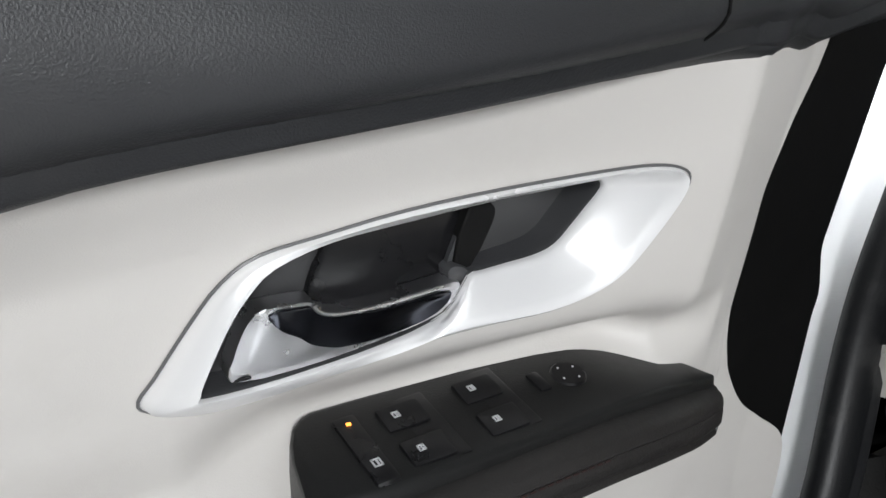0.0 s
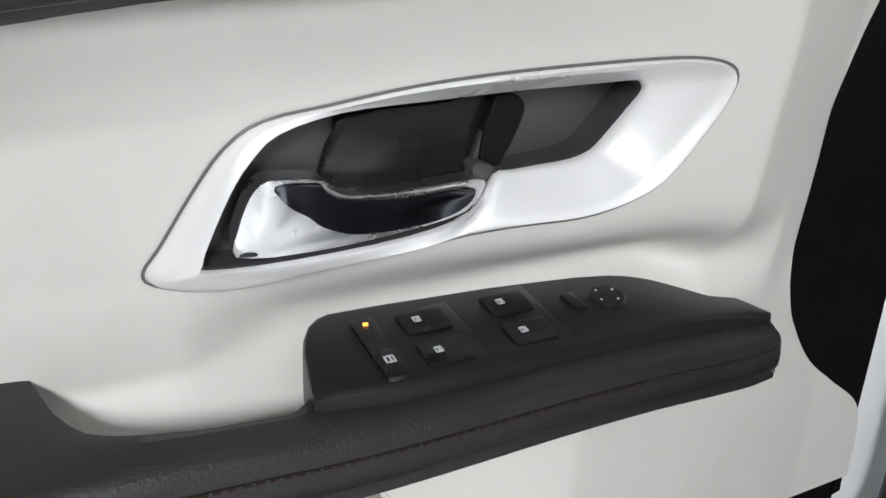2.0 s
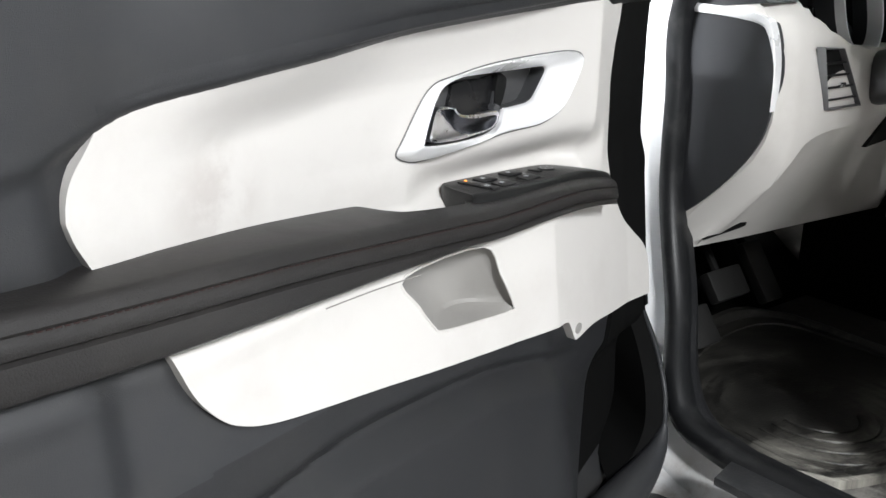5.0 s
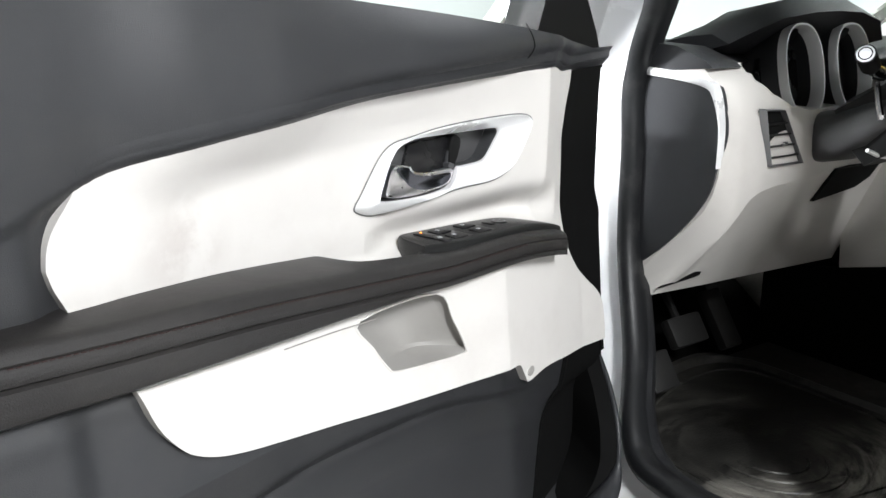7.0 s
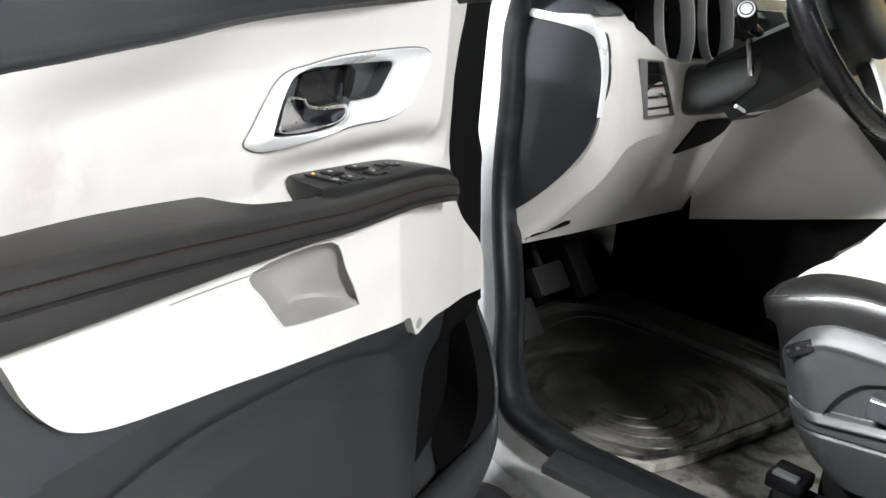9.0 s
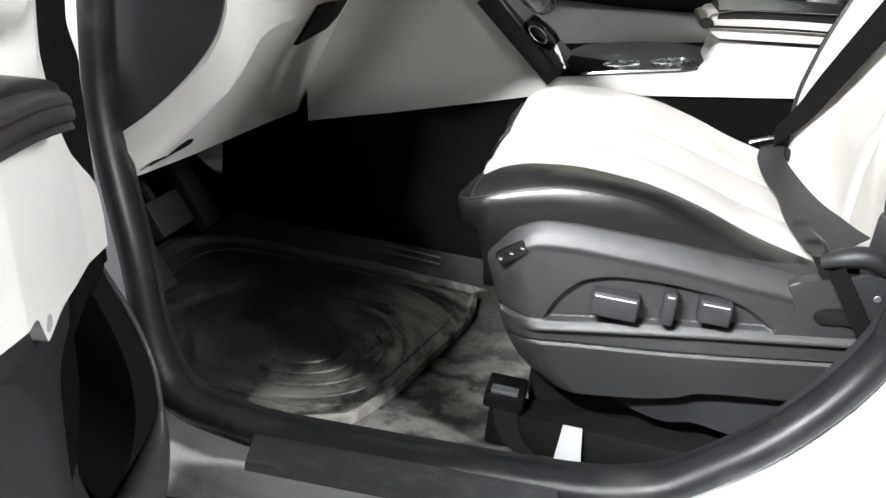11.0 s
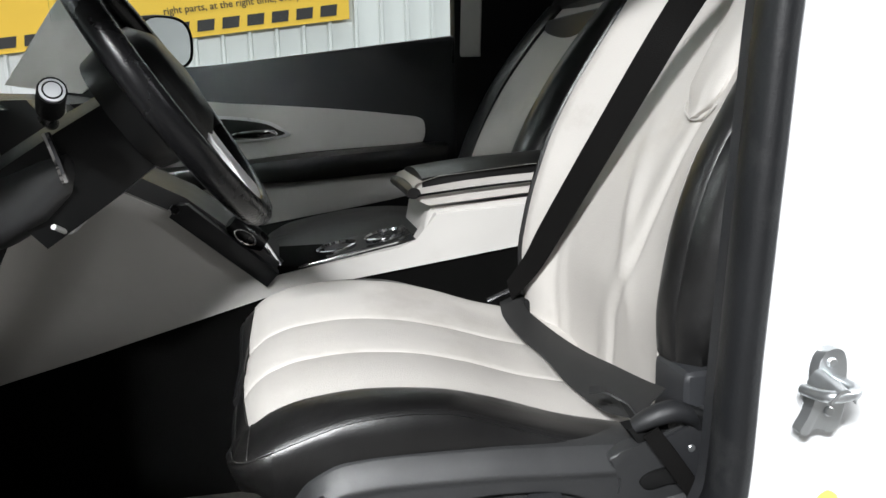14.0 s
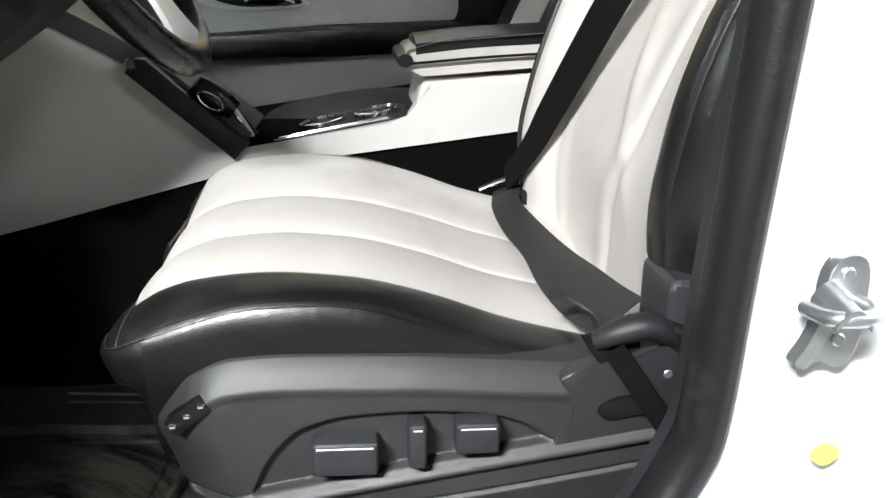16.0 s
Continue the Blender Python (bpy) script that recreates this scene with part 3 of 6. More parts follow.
BEZ = [(0.4433, 0.9125), (0.4363, 0.9231), (0.4217, 0.9472), (0.4093, 0.9642), (0.3945, 0.974), (0.368, 0.9786), (0.3313, 0.9844), (0.2865, 0.9882), (0.2312, 0.9903), (0.2018, 0.9903), (0.1855, 0.9876), (0.1784, 0.9818), (0.18, 0.9708), (0.1904, 0.9509), (0.2045, 0.9307), (0.2225, 0.92), (0.246, 0.9142), (0.2754, 0.9129), (0.3033, 0.9103), (0.3301, 0.9056), (0.3819, 0.9015), (0.4191, 0.9), (0.4397, 0.906)]
OPN = [(0.423, 0.9219), (0.4199, 0.9307), (0.4105, 0.9496), (0.4019, 0.9614), (0.3901, 0.9707), (0.3639, 0.9758), (0.3274, 0.9753), (0.2737, 0.9739), (0.2292, 0.9733), (0.2122, 0.973), (0.2072, 0.971), (0.2055, 0.9665), (0.2126, 0.9581), (0.2212, 0.9484), (0.2306, 0.9392), (0.243, 0.9357), (0.2595, 0.9351), (0.2755, 0.9346), (0.2854, 0.9342), (0.2968, 0.9171), (0.3306, 0.9118), (0.3855, 0.9134), (0.4211, 0.9177)]


def inside(s, z, outline):
    hit = False
    for (a0, b0), (a1, b1) in zip(outline, outline[1:] + outline[:1]):
        if (b0 > z) != (b1 > z) and s < a0 + (z - b0) / (b1 - b0) * (a1 - a0):
            hit = not hit
    return hit


def insert_z(s, v):
    return interp(INS_LO, s) + v * (interp(INS_HI, s) - interp(INS_LO, s))


CUP = [(0.486, 0.812), (0.470, 0.778), (0.452, 0.752), (0.440, 0.744), (0.39, 0.737), (0.333, 0.731), (0.327, 0.738), (0.345, 0.775), (0.371, 0.812)]
CUP_RIM = [(p.x, p.y) for p in curve([(a, b, 0) for a, b in CUP], 4, True)]
HOLE = [(o[0] + (i[0] - o[0]) * 0.12, o[1] + (i[1] - o[1]) * 0.12) for o, i in zip(BEZ, OPN)]


def lean(s, z):
    """The insert's front edge leans forward towards its top."""
    return s - 0.034 * blend(0, 1, (z - 0.94) / 0.10) * blend(1, 0, (s - 0.08) / 0.15)


bm = shell(lambda s, v: dw(lean(s, insert_z(s, v)), panel_n(lean(s, insert_z(s, v)), insert_z(s, v)), insert_z(s, v)), INS_S, span(0, 1, 120), lambda u, v: DN * -0.012)
gone = []
for f in bm.faces:
    c = f.calc_center_median() - DO
    if 0.16 < c.dot(DU) < 0.46 and inside(c.dot(DU), c.z, HOLE) or 0.32 < c.dot(DU) < 0.5 and inside(c.dot(DU), c.z, CUP_RIM):
        gone.append(f)
bmesh.ops.delete(bm, geom=gone, context="FACES")
insert = part("insert", bm, INSERT, door, "light grey grained plastic insert with faint scuffs")

# armrest
ARM_TOP = [(0.10, 0.829), (0.13, 0.838), (0.16, 0.8445), (0.216, 0.852), (0.36, 0.860), (0.42, 0.866), (0.5, 0.873), (0.62, 0.884), (0.76, 0.893), (0.85, 0.9)]
ARM_LOW = [(0.10, 0.818), (0.18, 0.821), (0.30, 0.8235), (0.42, 0.8242), (0.54, 0.8262), (0.61, 0.8275), (0.735, 0.831), (0.85, 0.838)]
ARM_OUT = [(0.10, 0.016), (0.15, 0.030), (0.20, 0.034), (0.25, 0.035), (0.40, 0.035), (0.50, 0.036), (0.60, 0.039), (0.70, 0.042), (0.85, 0.046)]
ARM_IN = [(0.10, 0.006), (0.13, 0.006), (0.16, -0.012), (0.2, -0.03), (0.37, -0.025), (0.383, 0.0), (0.40, 0.014), (0.425, 0.014), (0.452, 0.011), (0.473, 0.005), (0.486, -0.014), (0.493, -0.042), (0.498, -0.05), (0.85, -0.05)]


def arm_loop(s, k=1.0):
    t, b, o, i = interp(ARM_TOP, s), interp(ARM_LOW, s), interp(ARM_OUT, s), interp(ARM_IN, s)
    m, h = (t + b) / 2, blend(0, 1, (s - 0.22) / 0.2)
    w = min(b + 0.008, t - 0.031 - 0.007 * h)
    pts = [(i, t - 0.002), ((i + o - 0.012) / 2, t - 0.0005 * h), (o - 0.012, t - 0.001 - 0.003 * h), (o - 0.007, t - 0.0025 - 0.004 * h), (o - 0.004, t - 0.005 - 0.005 * h), (o - 0.002, t - 0.010 - 0.006 * h), (o - 0.003, t - 0.0122 - 0.006 * h), (o - 0.001, t - 0.0145 - 0.006 * h), (o, t - 0.0205 - 0.0065 * h), (o - 0.001, t - 0.0240 - 0.007 * h), (o - 0.0045, t - 0.0262 - 0.0073 * h), (o - 0.0015, t - 0.0288 - 0.007 * h), (o - 0.001, w), (o - 0.002, min(b + 0.003, w - 0.001)), (o - 0.006, b), (min(i, 0.0), b)]
    return [dw(s, (o + i) / 2 + (n - (o + i) / 2) * k, m + (z - m) * k) for n, z in pts]


arm_s = span(0.114, 0.36, 20) + span(0.37, 0.50, 26) + span(0.51, 0.857, 26)
armrest = part("armrest", loft([arm_loop(0.111, 0.75)] + [arm_loop(s) for s in arm_s] + [arm_loop(0.863, 0.96), arm_loop(0.866, 0.8)]), ARM_PAD, door, "black padded armrest with a stitched seam", 40)
bm = bmesh.new()
for k in range(108):
    s = 0.225 + k * 0.0056
    p, q = [dw(v, interp(ARM_OUT, v) - 0.0024, interp(ARM_TOP, v) - 0.0126 - 0.006 * blend(0, 1, (v - 0.22) / 0.2)) for v in (s, s + 0.0036)]
    tube([p, q], 0.0006, 5, bm)
tagged(part("stitching", bm, STITCH, armrest, "dull red thread"), kind="stuff")

# switch panel on the armrest's front end


def sw_z(s):
    return interp([(0.10, 0.835), (0.13, 0.8465), (0.16, 0.854), (0.2, 0.8605), (0.28, 0.8645), (0.40, 0.872)], s)


part("panel_skirt", prism([(0.388, 0.014), (0.372, -0.036), (0.30, -0.045), (0.18, -0.040), (0.124, 0.002), (0.132, 0.009), (0.26, 0.017)], lambda a, b, d: dw(a, b, sw_z(a) - 0.006 - d), 0.03, 0.0), BLACK, door)
SW_LO = [(0.1125, 0.002), (0.122, -0.008), (0.150, -0.025), (0.178, -0.042), (0.20, -0.046), (0.25, -0.048), (0.316, -0.0475), (0.362, -0.046), (0.374, -0.038), (0.383, -0.018), (0.389, 0.012)]
SW_HI = [(0.1125, 0.006), (0.118, 0.010), (0.18, 0.015), (0.26, 0.018), (0.34, 0.019), (0.389, 0.016)]


def sw_loop(s):
    lo, hi, z = interp(SW_LO, s), interp(SW_HI, s), sw_z(s)
    e = min(0.004, (hi - lo) / 3)
    return [dw(s, n, z - d) for n, d in ((lo, 0.03), (lo, 0.006), (lo + 0.4 * e, 0.0035), (lo + e, 0.0025), (hi - e, 0.0025), (hi - 0.4 * e, 0.0035), (hi, 0.006), (hi, 0.03))]


switch_panel = part("switch_panel", loft([sw_loop(s) for s in (0.1125, 0.114, 0.118, 0.124, 0.13, 0.14, 0.15, 0.16, 0.17, 0.18, 0.19, 0.20, 0.22, 0.24, 0.26, 0.28, 0.30, 0.32, 0.34, 0.355, 0.362, 0.368, 0.374, 0.379, 0.383, 0.386, 0.389)]), PANEL, door, "charcoal plastic window switch panel", 40)


def switch(name, s, n, ls, ln, h, mat, tilt=0.0, parent=None, label=""):
    m = Matrix.Translation(dw(s, n, sw_z(s) - 0.003)) @ Matrix.Rotation(TH, 4, "Z") @ Matrix.Rotation(radians(tilt), 4, "X")
    return part(name, box((-ls / 2, -ln / 2, -0.004), (ls / 2, ln / 2, h), 0.002, 2, m), mat, parent or switch_panel, label)


def mark(s, n, size, h):
    m = Matrix.Translation(dw(s, n, sw_z(s) - 0.003 + h)) @ Matrix.Rotation(TH, 4, "Z")
    bm = bmesh.new()
    for a, b, w, l in ((-0.3, 0, 0.14, 0.8), (0.3, 0, 0.14, 0.8), (0, 0.33, 0.7, 0.14), (0, -0.33, 0.7, 0.14), (0.05, 0, 0.16, 0.5)):
        c = bmesh.ops.create_cube(bm, size=1, matrix=m @ Matrix.Translation((a * size, b * size, 0)) @ Matrix.Diagonal((w * size, l * size, 0.0006, 1)))
    return bm


switch("lock_rocker", 0.35, -0.0085, 0.0125, 0.048, 0.0030, GLOSS, 0)
for ss, nn in ((0.326, -0.012), (0.279, -0.016)):
    switch("switch_well", ss - 0.006, nn, 0.036, 0.05, 0.0006, GLOSS)
for ss, nn in ((0.325, -0.023), (0.326, 0.003), (0.277, -0.026), (0.279, 0.0)):
    w = switch("window_switch", ss - 0.004, nn, 0.024, 0.017, 0.003, GLOSS, 5)
    part("switch_symbol", mark(ss, nn, 0.0052, 0.0036), MARK, w)
part("switch_symbol", mark(0.35, 0.003, 0.0066, 0.003), MARK, switch_panel)
part("indicator_light", box((-0.0013, -0.0010, 0), (0.0013, 0.0010, 0.0010), 0.0003, 1, Matrix.Translation(dw(0.35, -0.0255, sw_z(0.35) + 0.0))), AMBER, switch_panel, "small glowing amber light")
switch("mirror_toggle", 0.237, -0.018, 0.008, 0.016, 0.0022, GLOSS, 0)
kn = part("mirror_knob", disc(dw(0.2165, -0.017, sw_z(0.2165) - 0.001), (0, 0, 1), 0.0105, 0.012), GLOSS, switch_panel, "round mirror adjusting knob")
for k in range(4):
    a = k * math.pi / 2 + 0.5
    part("switch_symbol", box((-0.0005, -0.0005, 0), (0.0005, 0.0005, 0.0006), 0, 1, Matrix.Translation(dw(0.2165 + 0.0065 * math.cos(a), -0.017 + 0.0065 * math.sin(a), sw_z(0.2165) - 0.001))), MARK, kn)

# inner handle


def plane_n(s):
    """The handle's own plane, sunk at the hinge end and proud at the lever's end."""
    return -0.031 + 0.10 * max(0.0, s - 0.275)


def ring_at(k, lift):
    o = curve([(a, b, 0) for a, b in BEZ], 3, True)
    i = curve([(a, b, 0) for a, b in OPN], 3, True)
    e = max(0.0, min(1.0, (k - 0.08) / 0.92))
    out = []
    for a, b in zip(o, i):
        p = a.lerp(b, k)
        f, g = face_n(p.x, p.y), plane_n(p.x)
        out.append(dw(p.x, f + (g - f) * (e ** 0.6 if g > f else e) + lift, p.y))
    return out


bezel = part("handle_bezel", loft([ring_at(-0.02, -0.014), ring_at(0.0, 0.001), ring_at(0.06, 0.0035), ring_at(0.14, 0.0045), ring_at(0.3, 0.004), ring_at(0.5, 0.0035), ring_at(0.7, 0.003), ring_at(0.88, 0.003), ring_at(0.97, 0.0025), ring_at(1.0, 0.001), ring_at(1.0, -0.001)], caps=False), SILVER, door, "satin silver bezel round the inner handle", 50)
part("bezel_gap", tube([q - DN * 0.0012 for q in ring_at(-0.012, 0.002)] + ring_at(-0.012, 0.0008)[:1], 0.0009, 6), GREY, bezel, "thin dark joint round the bezel")
part("recess_wall", loft([ring_at(0.98, 0.0), ring_at(1.005, -0.0005), ring_at(1.02, -0.004), ring_at(1.0, -0.02)], caps=False), DARK, bezel, "dark wall of the handle recess", 50)


def plate(points, off, depth, bevel, steps=3):
    o = curve([(a, b, 0) for a, b in points], steps, True)
    return prism([(p.x, p.y) for p in o], lambda a, b, d: dw(a, -0.031 + 0.085 * (a - 0.27) + off - d, b), depth, bevel)


part("handle_recess", plate(OPN, -0.015, 0.006, 0.0), SHROUD, bezel, "dark plastic recess behind the handle")
part("finger_scoop", plate([(0.368, 0.9378), (0.3663, 0.9525), (0.3618, 0.9613), (0.3565, 0.9689), (0.3094, 0.9684), (0.2831, 0.9674), (0.2943, 0.9302), (0.3193, 0.9287), (0.3485, 0.9314)], -0.0105, 0.008, 0.002), GLOSS, bezel, "gloss black finger scoop")
part("scoop_ridge", ribbon([dw(a, plane_n(a) - 0.0085, b) for a, b in [(0.2836, 0.9654), (0.2868, 0.9562), (0.2912, 0.9441), (0.295, 0.9315)]], 0.0032, 0.003, lambda t: DU), DARK, bezel)
part("lock_bar", plate([(0.2851, 0.9702), (0.2706, 0.9675), (0.2675, 0.9623), (0.2693, 0.9569), (0.2806, 0.9325), (0.2857, 0.9371), (0.2911, 0.9393)], -0.005, 0.014, 0.002, 2), BLACK, bezel, "black locking bar")
part("bar_foot", plate([(0.282, 0.934), (0.2871, 0.9386), (0.2925, 0.9407), (0.2967, 0.9384), (0.2939, 0.9315), (0.2873, 0.9301)], -0.002, 0.012, 0.002, 2), DARK, bezel)
lever = part("handle_lever", plate([(0.4092, 0.9193), (0.4075, 0.932), (0.4028, 0.9436), (0.3978, 0.9493), (0.3926, 0.9504), (0.3726, 0.9475), (0.3704, 0.9443), (0.3674, 0.9411), (0.3612, 0.9382), (0.345, 0.9353), (0.3309, 0.9344), (0.3007, 0.9338), (0.2917, 0.9331), (0.2888, 0.9291), (0.2918, 0.9226), (0.2995, 0.918), (0.3151, 0.9155), (0.3302, 0.9147), (0.3587, 0.9141), (0.385, 0.9155)], 0.0, 0.010, 0.002, 3), SATIN, bezel, "chrome pull lever")
# Dark metal plate on the lever: the chrome's dark reflection is in its colour.
part("lever_hollow", plate([(0.3918, 0.9478), (0.3739, 0.9463), (0.371, 0.9426), (0.3652, 0.9381), (0.3532, 0.9347), (0.3308, 0.9315), (0.3004, 0.9303), (0.2954, 0.9275), (0.2997, 0.9212), (0.3152, 0.9171), (0.339, 0.917), (0.3532, 0.9186), (0.3614, 0.9207), (0.3719, 0.9261), (0.3781, 0.932), (0.3865, 0.9384)], 0.0012, 0.006, 0.0006, 3), CHROME_DARK, lever, "hollow of the lever, its dark reflection put into the colour")
part("lever_line", tube(curve([dw(a, -0.031 + 0.085 * (a - 0.27) + 0.0012, b) for a, b in [(0.3719, 0.9467), (0.37, 0.9436), (0.3664, 0.9405), (0.3586, 0.9376), (0.345, 0.9356), (0.3309, 0.9347), (0.3007, 0.9341)]], 3), 0.0011, 8), SATIN, lever, "bright upper edge of the lever")
part("lever_slot", plate([(0.408, 0.9199), (0.4055, 0.9212), (0.4006, 0.92), (0.4007, 0.9186), (0.4049, 0.9192)], 0.0004, 0.001, 0.0, 2), GLOSS, lever)

# pull-up cup under the armrest, pocket, reflector, small fixings


def low_plate(points, off, depth, bevel, steps=3, rise=0.0):
    o = curve([(a, b, 0) for a, b in points], steps, True)
    return prism([(p.x, p.y) for p in o], lambda a, b, d: dw(a, panel_n(a, min(b, 0.80)) + off - d + rise * (b - 0.74), b), depth, bevel)


CUP_L = [(0.736, 0.430), (0.746, 0.444), (0.755, 0.455), (0.778, 0.471), (0.815, 0.488)]
CUP_R = [(0.730, 0.333), (0.738, 0.326), (0.775, 0.344), (0.81, 0.364), (0.815, 0.372)]


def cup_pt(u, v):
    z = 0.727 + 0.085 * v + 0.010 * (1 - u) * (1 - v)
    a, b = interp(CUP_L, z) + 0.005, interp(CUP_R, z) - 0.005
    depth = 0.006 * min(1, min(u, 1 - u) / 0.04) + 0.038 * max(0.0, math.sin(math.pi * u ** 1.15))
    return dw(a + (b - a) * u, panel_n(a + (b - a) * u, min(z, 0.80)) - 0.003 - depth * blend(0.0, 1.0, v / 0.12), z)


cup = part("pull_cup", shell(cup_pt, span(0, 1, 50), span(0, 1, 20), lambda u, v: DN * -0.004), MATT_GREY, door, "mid grey hollow pull cup under the armrest", 30)
part("cup_lip", tube([dw(a, panel_n(a, min(b, 0.80)) - 0.0002, b) for a, b in CUP_RIM + CUP_RIM[:1]], 0.0013, 8), INSERT, cup, "light grey rolled lip")
part("fixing_cap", low_plate([(0.193 + 0.010 * math.cos(a), 0.664 + 0.006 * math.sin(a)) for a in span(0, 5.5, 7)], 0.0012, 0.005, 0.0005, 2), MATT_GREY, door, "small oval grey fixing cap")
part("seam", tube([dw(0.585 - 0.015 * k, panel_n(0.585 - 0.015 * k, 0.79) + 0.0004, 0.8135 - 0.0006 * k) for k in range(9)], 0.0006, 6), MATT_GREY, door)
part("trim_seam", tube([dw(0.205, trim_n(0.205, z) + 0.0003, z) for z in span(1.045, 1.095, 10)], 0.0009, 5), BLACK, door)

# lower bin rim, painted shell, glass
part("bin_rim", tube(curve([dw(-0.072, -0.035, 0.595), dw(-0.045, 0.005, 0.555), dw(-0.018, 0.036, 0.515), dw(-0.006, 0.048, 0.478), dw(0.004, 0.052, 0.448), dw(0.035, 0.054, 0.422), dw(0.10, 0.056, 0.405), dw(0.22, 0.06, 0.39), dw(0.5, 0.06, 0.375), dw(0.9, 0.06, 0.37)], 8), lambda t: 0.004 + 0.045 * min(1, max(0, t - 0.4) * 1.9), 14), SOFT, door, "charcoal moulded rim of the lower bin")
RIM_LINE = curve([(-0.070, -0.035, 0.600), (-0.045, 0.005, 0.555), (-0.018, 0.036, 0.515), (-0.006, 0.048, 0.478), (0.004, 0.052, 0.448), (0.035, 0.054, 0.422), (0.10, 0.056, 0.405)], 5)
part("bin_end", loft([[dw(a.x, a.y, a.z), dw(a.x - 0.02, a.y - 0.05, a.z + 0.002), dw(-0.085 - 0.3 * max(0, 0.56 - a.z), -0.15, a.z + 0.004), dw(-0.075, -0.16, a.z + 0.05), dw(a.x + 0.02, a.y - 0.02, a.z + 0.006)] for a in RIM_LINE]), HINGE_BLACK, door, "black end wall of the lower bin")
EDGE = [(0.60, -0.066), (0.652, -0.068), (0.692, -0.055), (0.725, -0.015), (0.758, 0.024), (0.795, 0.054), (0.828, 0.071), (0.865, 0.0755), (0.904, 0.0765), (0.945, 0.081), (0.98, 0.074), (1.015, 0.062), (1.05, 0.055)]


def strip_pt(u, v):
    z = 0.60 + v * 0.45
    f = interp(FRONT_S, z)
    s = f + u * (interp(EDGE, z) - f)
    return dw(s, panel_n(s, z) - 0.003, z)


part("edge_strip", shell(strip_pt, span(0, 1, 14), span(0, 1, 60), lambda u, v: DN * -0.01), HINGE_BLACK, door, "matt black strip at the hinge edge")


# Black sheet just proud of the trim, in place of shade at the hinge end.
def shade_pt(u, v):
    z = 0.38 + v * 0.25
    f = interp(FRONT_S, z) + 0.004
    s = f + u * (0.06 + (0.62 - z) * 0.75 - f)
    return dw(s, trim_n(s, z) + 0.007, z - 0.012 + 0.014 * u * v)


part("bin_shade", shell(shade_pt, span(0, 1, 20), span(0, 1, 20), lambda u, v: DN * -0.008), HINGE_BLACK, door, "black sheet on the lower trim, standing in for the bin's shade")
part("door_shell", shell(lambda u, v: dw(interp(FRONT_S, 0.33 + v * 0.75) + u * 1.10, -0.15 - 0.03 * math.sin(math.pi * v), 0.32 + v * 0.76), span(0, 1, 20), span(0, 1, 16), lambda u, v: DN * -0.05), PAINT, door, "white painted outer shell")
gl = part("window_glass", shell(lambda u, v: dw(-0.02 + u * 0.95, -0.105 - 0.06 * v, 1.08 + v * 0.42), span(0, 1, 8), span(0, 1, 8), lambda u, v: DN * -0.004), GLASS, door, "clear greenish window glass")
gl.visible_shadow = False
part("window_frame", loft([[dw(s, n, z) for s, n, z in ((a - 0.012, -0.135 - 0.14 * (zz - 1.08), zz), (a + w, -0.135 - 0.14 * (zz - 1.08), zz), (a + w, -0.07 - 0.14 * (zz - 1.08), zz), (a - 0.012, -0.07 - 0.14 * (zz - 1.08), zz))] for a, w, zz in ((-0.08, 0.17, 1.03), (-0.07, 0.14, 1.08), (-0.055, 0.10, 1.12), (0.0, 0.04, 1.25), (0.10, 0.03, 1.4), (0.2, 0.03, 1.5))]), BLACK, door, "black window frame")

# ---------------------------------------------------------------- car body
body = thing("car", (0.9, -0.2, 0.2), "white car body with its driver's door opening and black rubber seal", "car")
SX = 0.075
OPEN = [(0.330, 1.02), (0.330, 0.88), (0.322, 0.72), (0.262, 0.57), (0.178, 0.46), (0.135, 0.424), (0.06, 0.418), (-0.117, 0.426), (-0.33, 0.442), (-0.41, 0.462), (-0.477, 0.496), (-0.531, 0.534), (-0.577, 0.585), (-0.606, 0.635), (-0.6155, 0.677), (-0.6225, 0.80), (-0.6365, 1.0), (-0.6455, 1.12), (-0.667, 1.30), (-0.66, 1.44), (-0.55, 1.52), (-0.30, 1.53), (-0.10, 1.44), (0.10, 1.27), (0.25, 1.13)]
RIM = curve([(0, a, b) for a, b in OPEN], 5, True)


def opening(off, x, deep=1.0):
    """The door opening's outline, grown by off metres, at x; set deeper into the body at the rear pillar by the share deep."""
    out = []
    n = len(RIM)
    for i, p in enumerate(RIM):
        d = (RIM[(i + 1) % n] - RIM[i - 1]).normalized()
        o = Vector((0, d.z, -d.y))
        o = -o
        xx = x + interp([(0.03, 0.0), (0.135, 0.02), (0.178, 0.04), (0.262, 0.122), (0.33, 0.165)], p.y) + deep * interp([(-0.60, 0.055), (-0.53, 0.035), (-0.43, 0.0)], p.y)
        oo = off(p) if callable(off) else off
        out.append(Vector((xx, p.y + o.y * oo, p.z + o.z * oo)))
    return out


def wide(p, near, far):
    """Grown more towards the rear pillar."""
    return blend(near, far, (-0.5 - p.y) / 0.1) if p.z > 0.5 else near


def under(p, near, far, sill):
    return sill if p.z < 0.47 and -0.45 < p.y < 0.25 else wide(p, near, far)


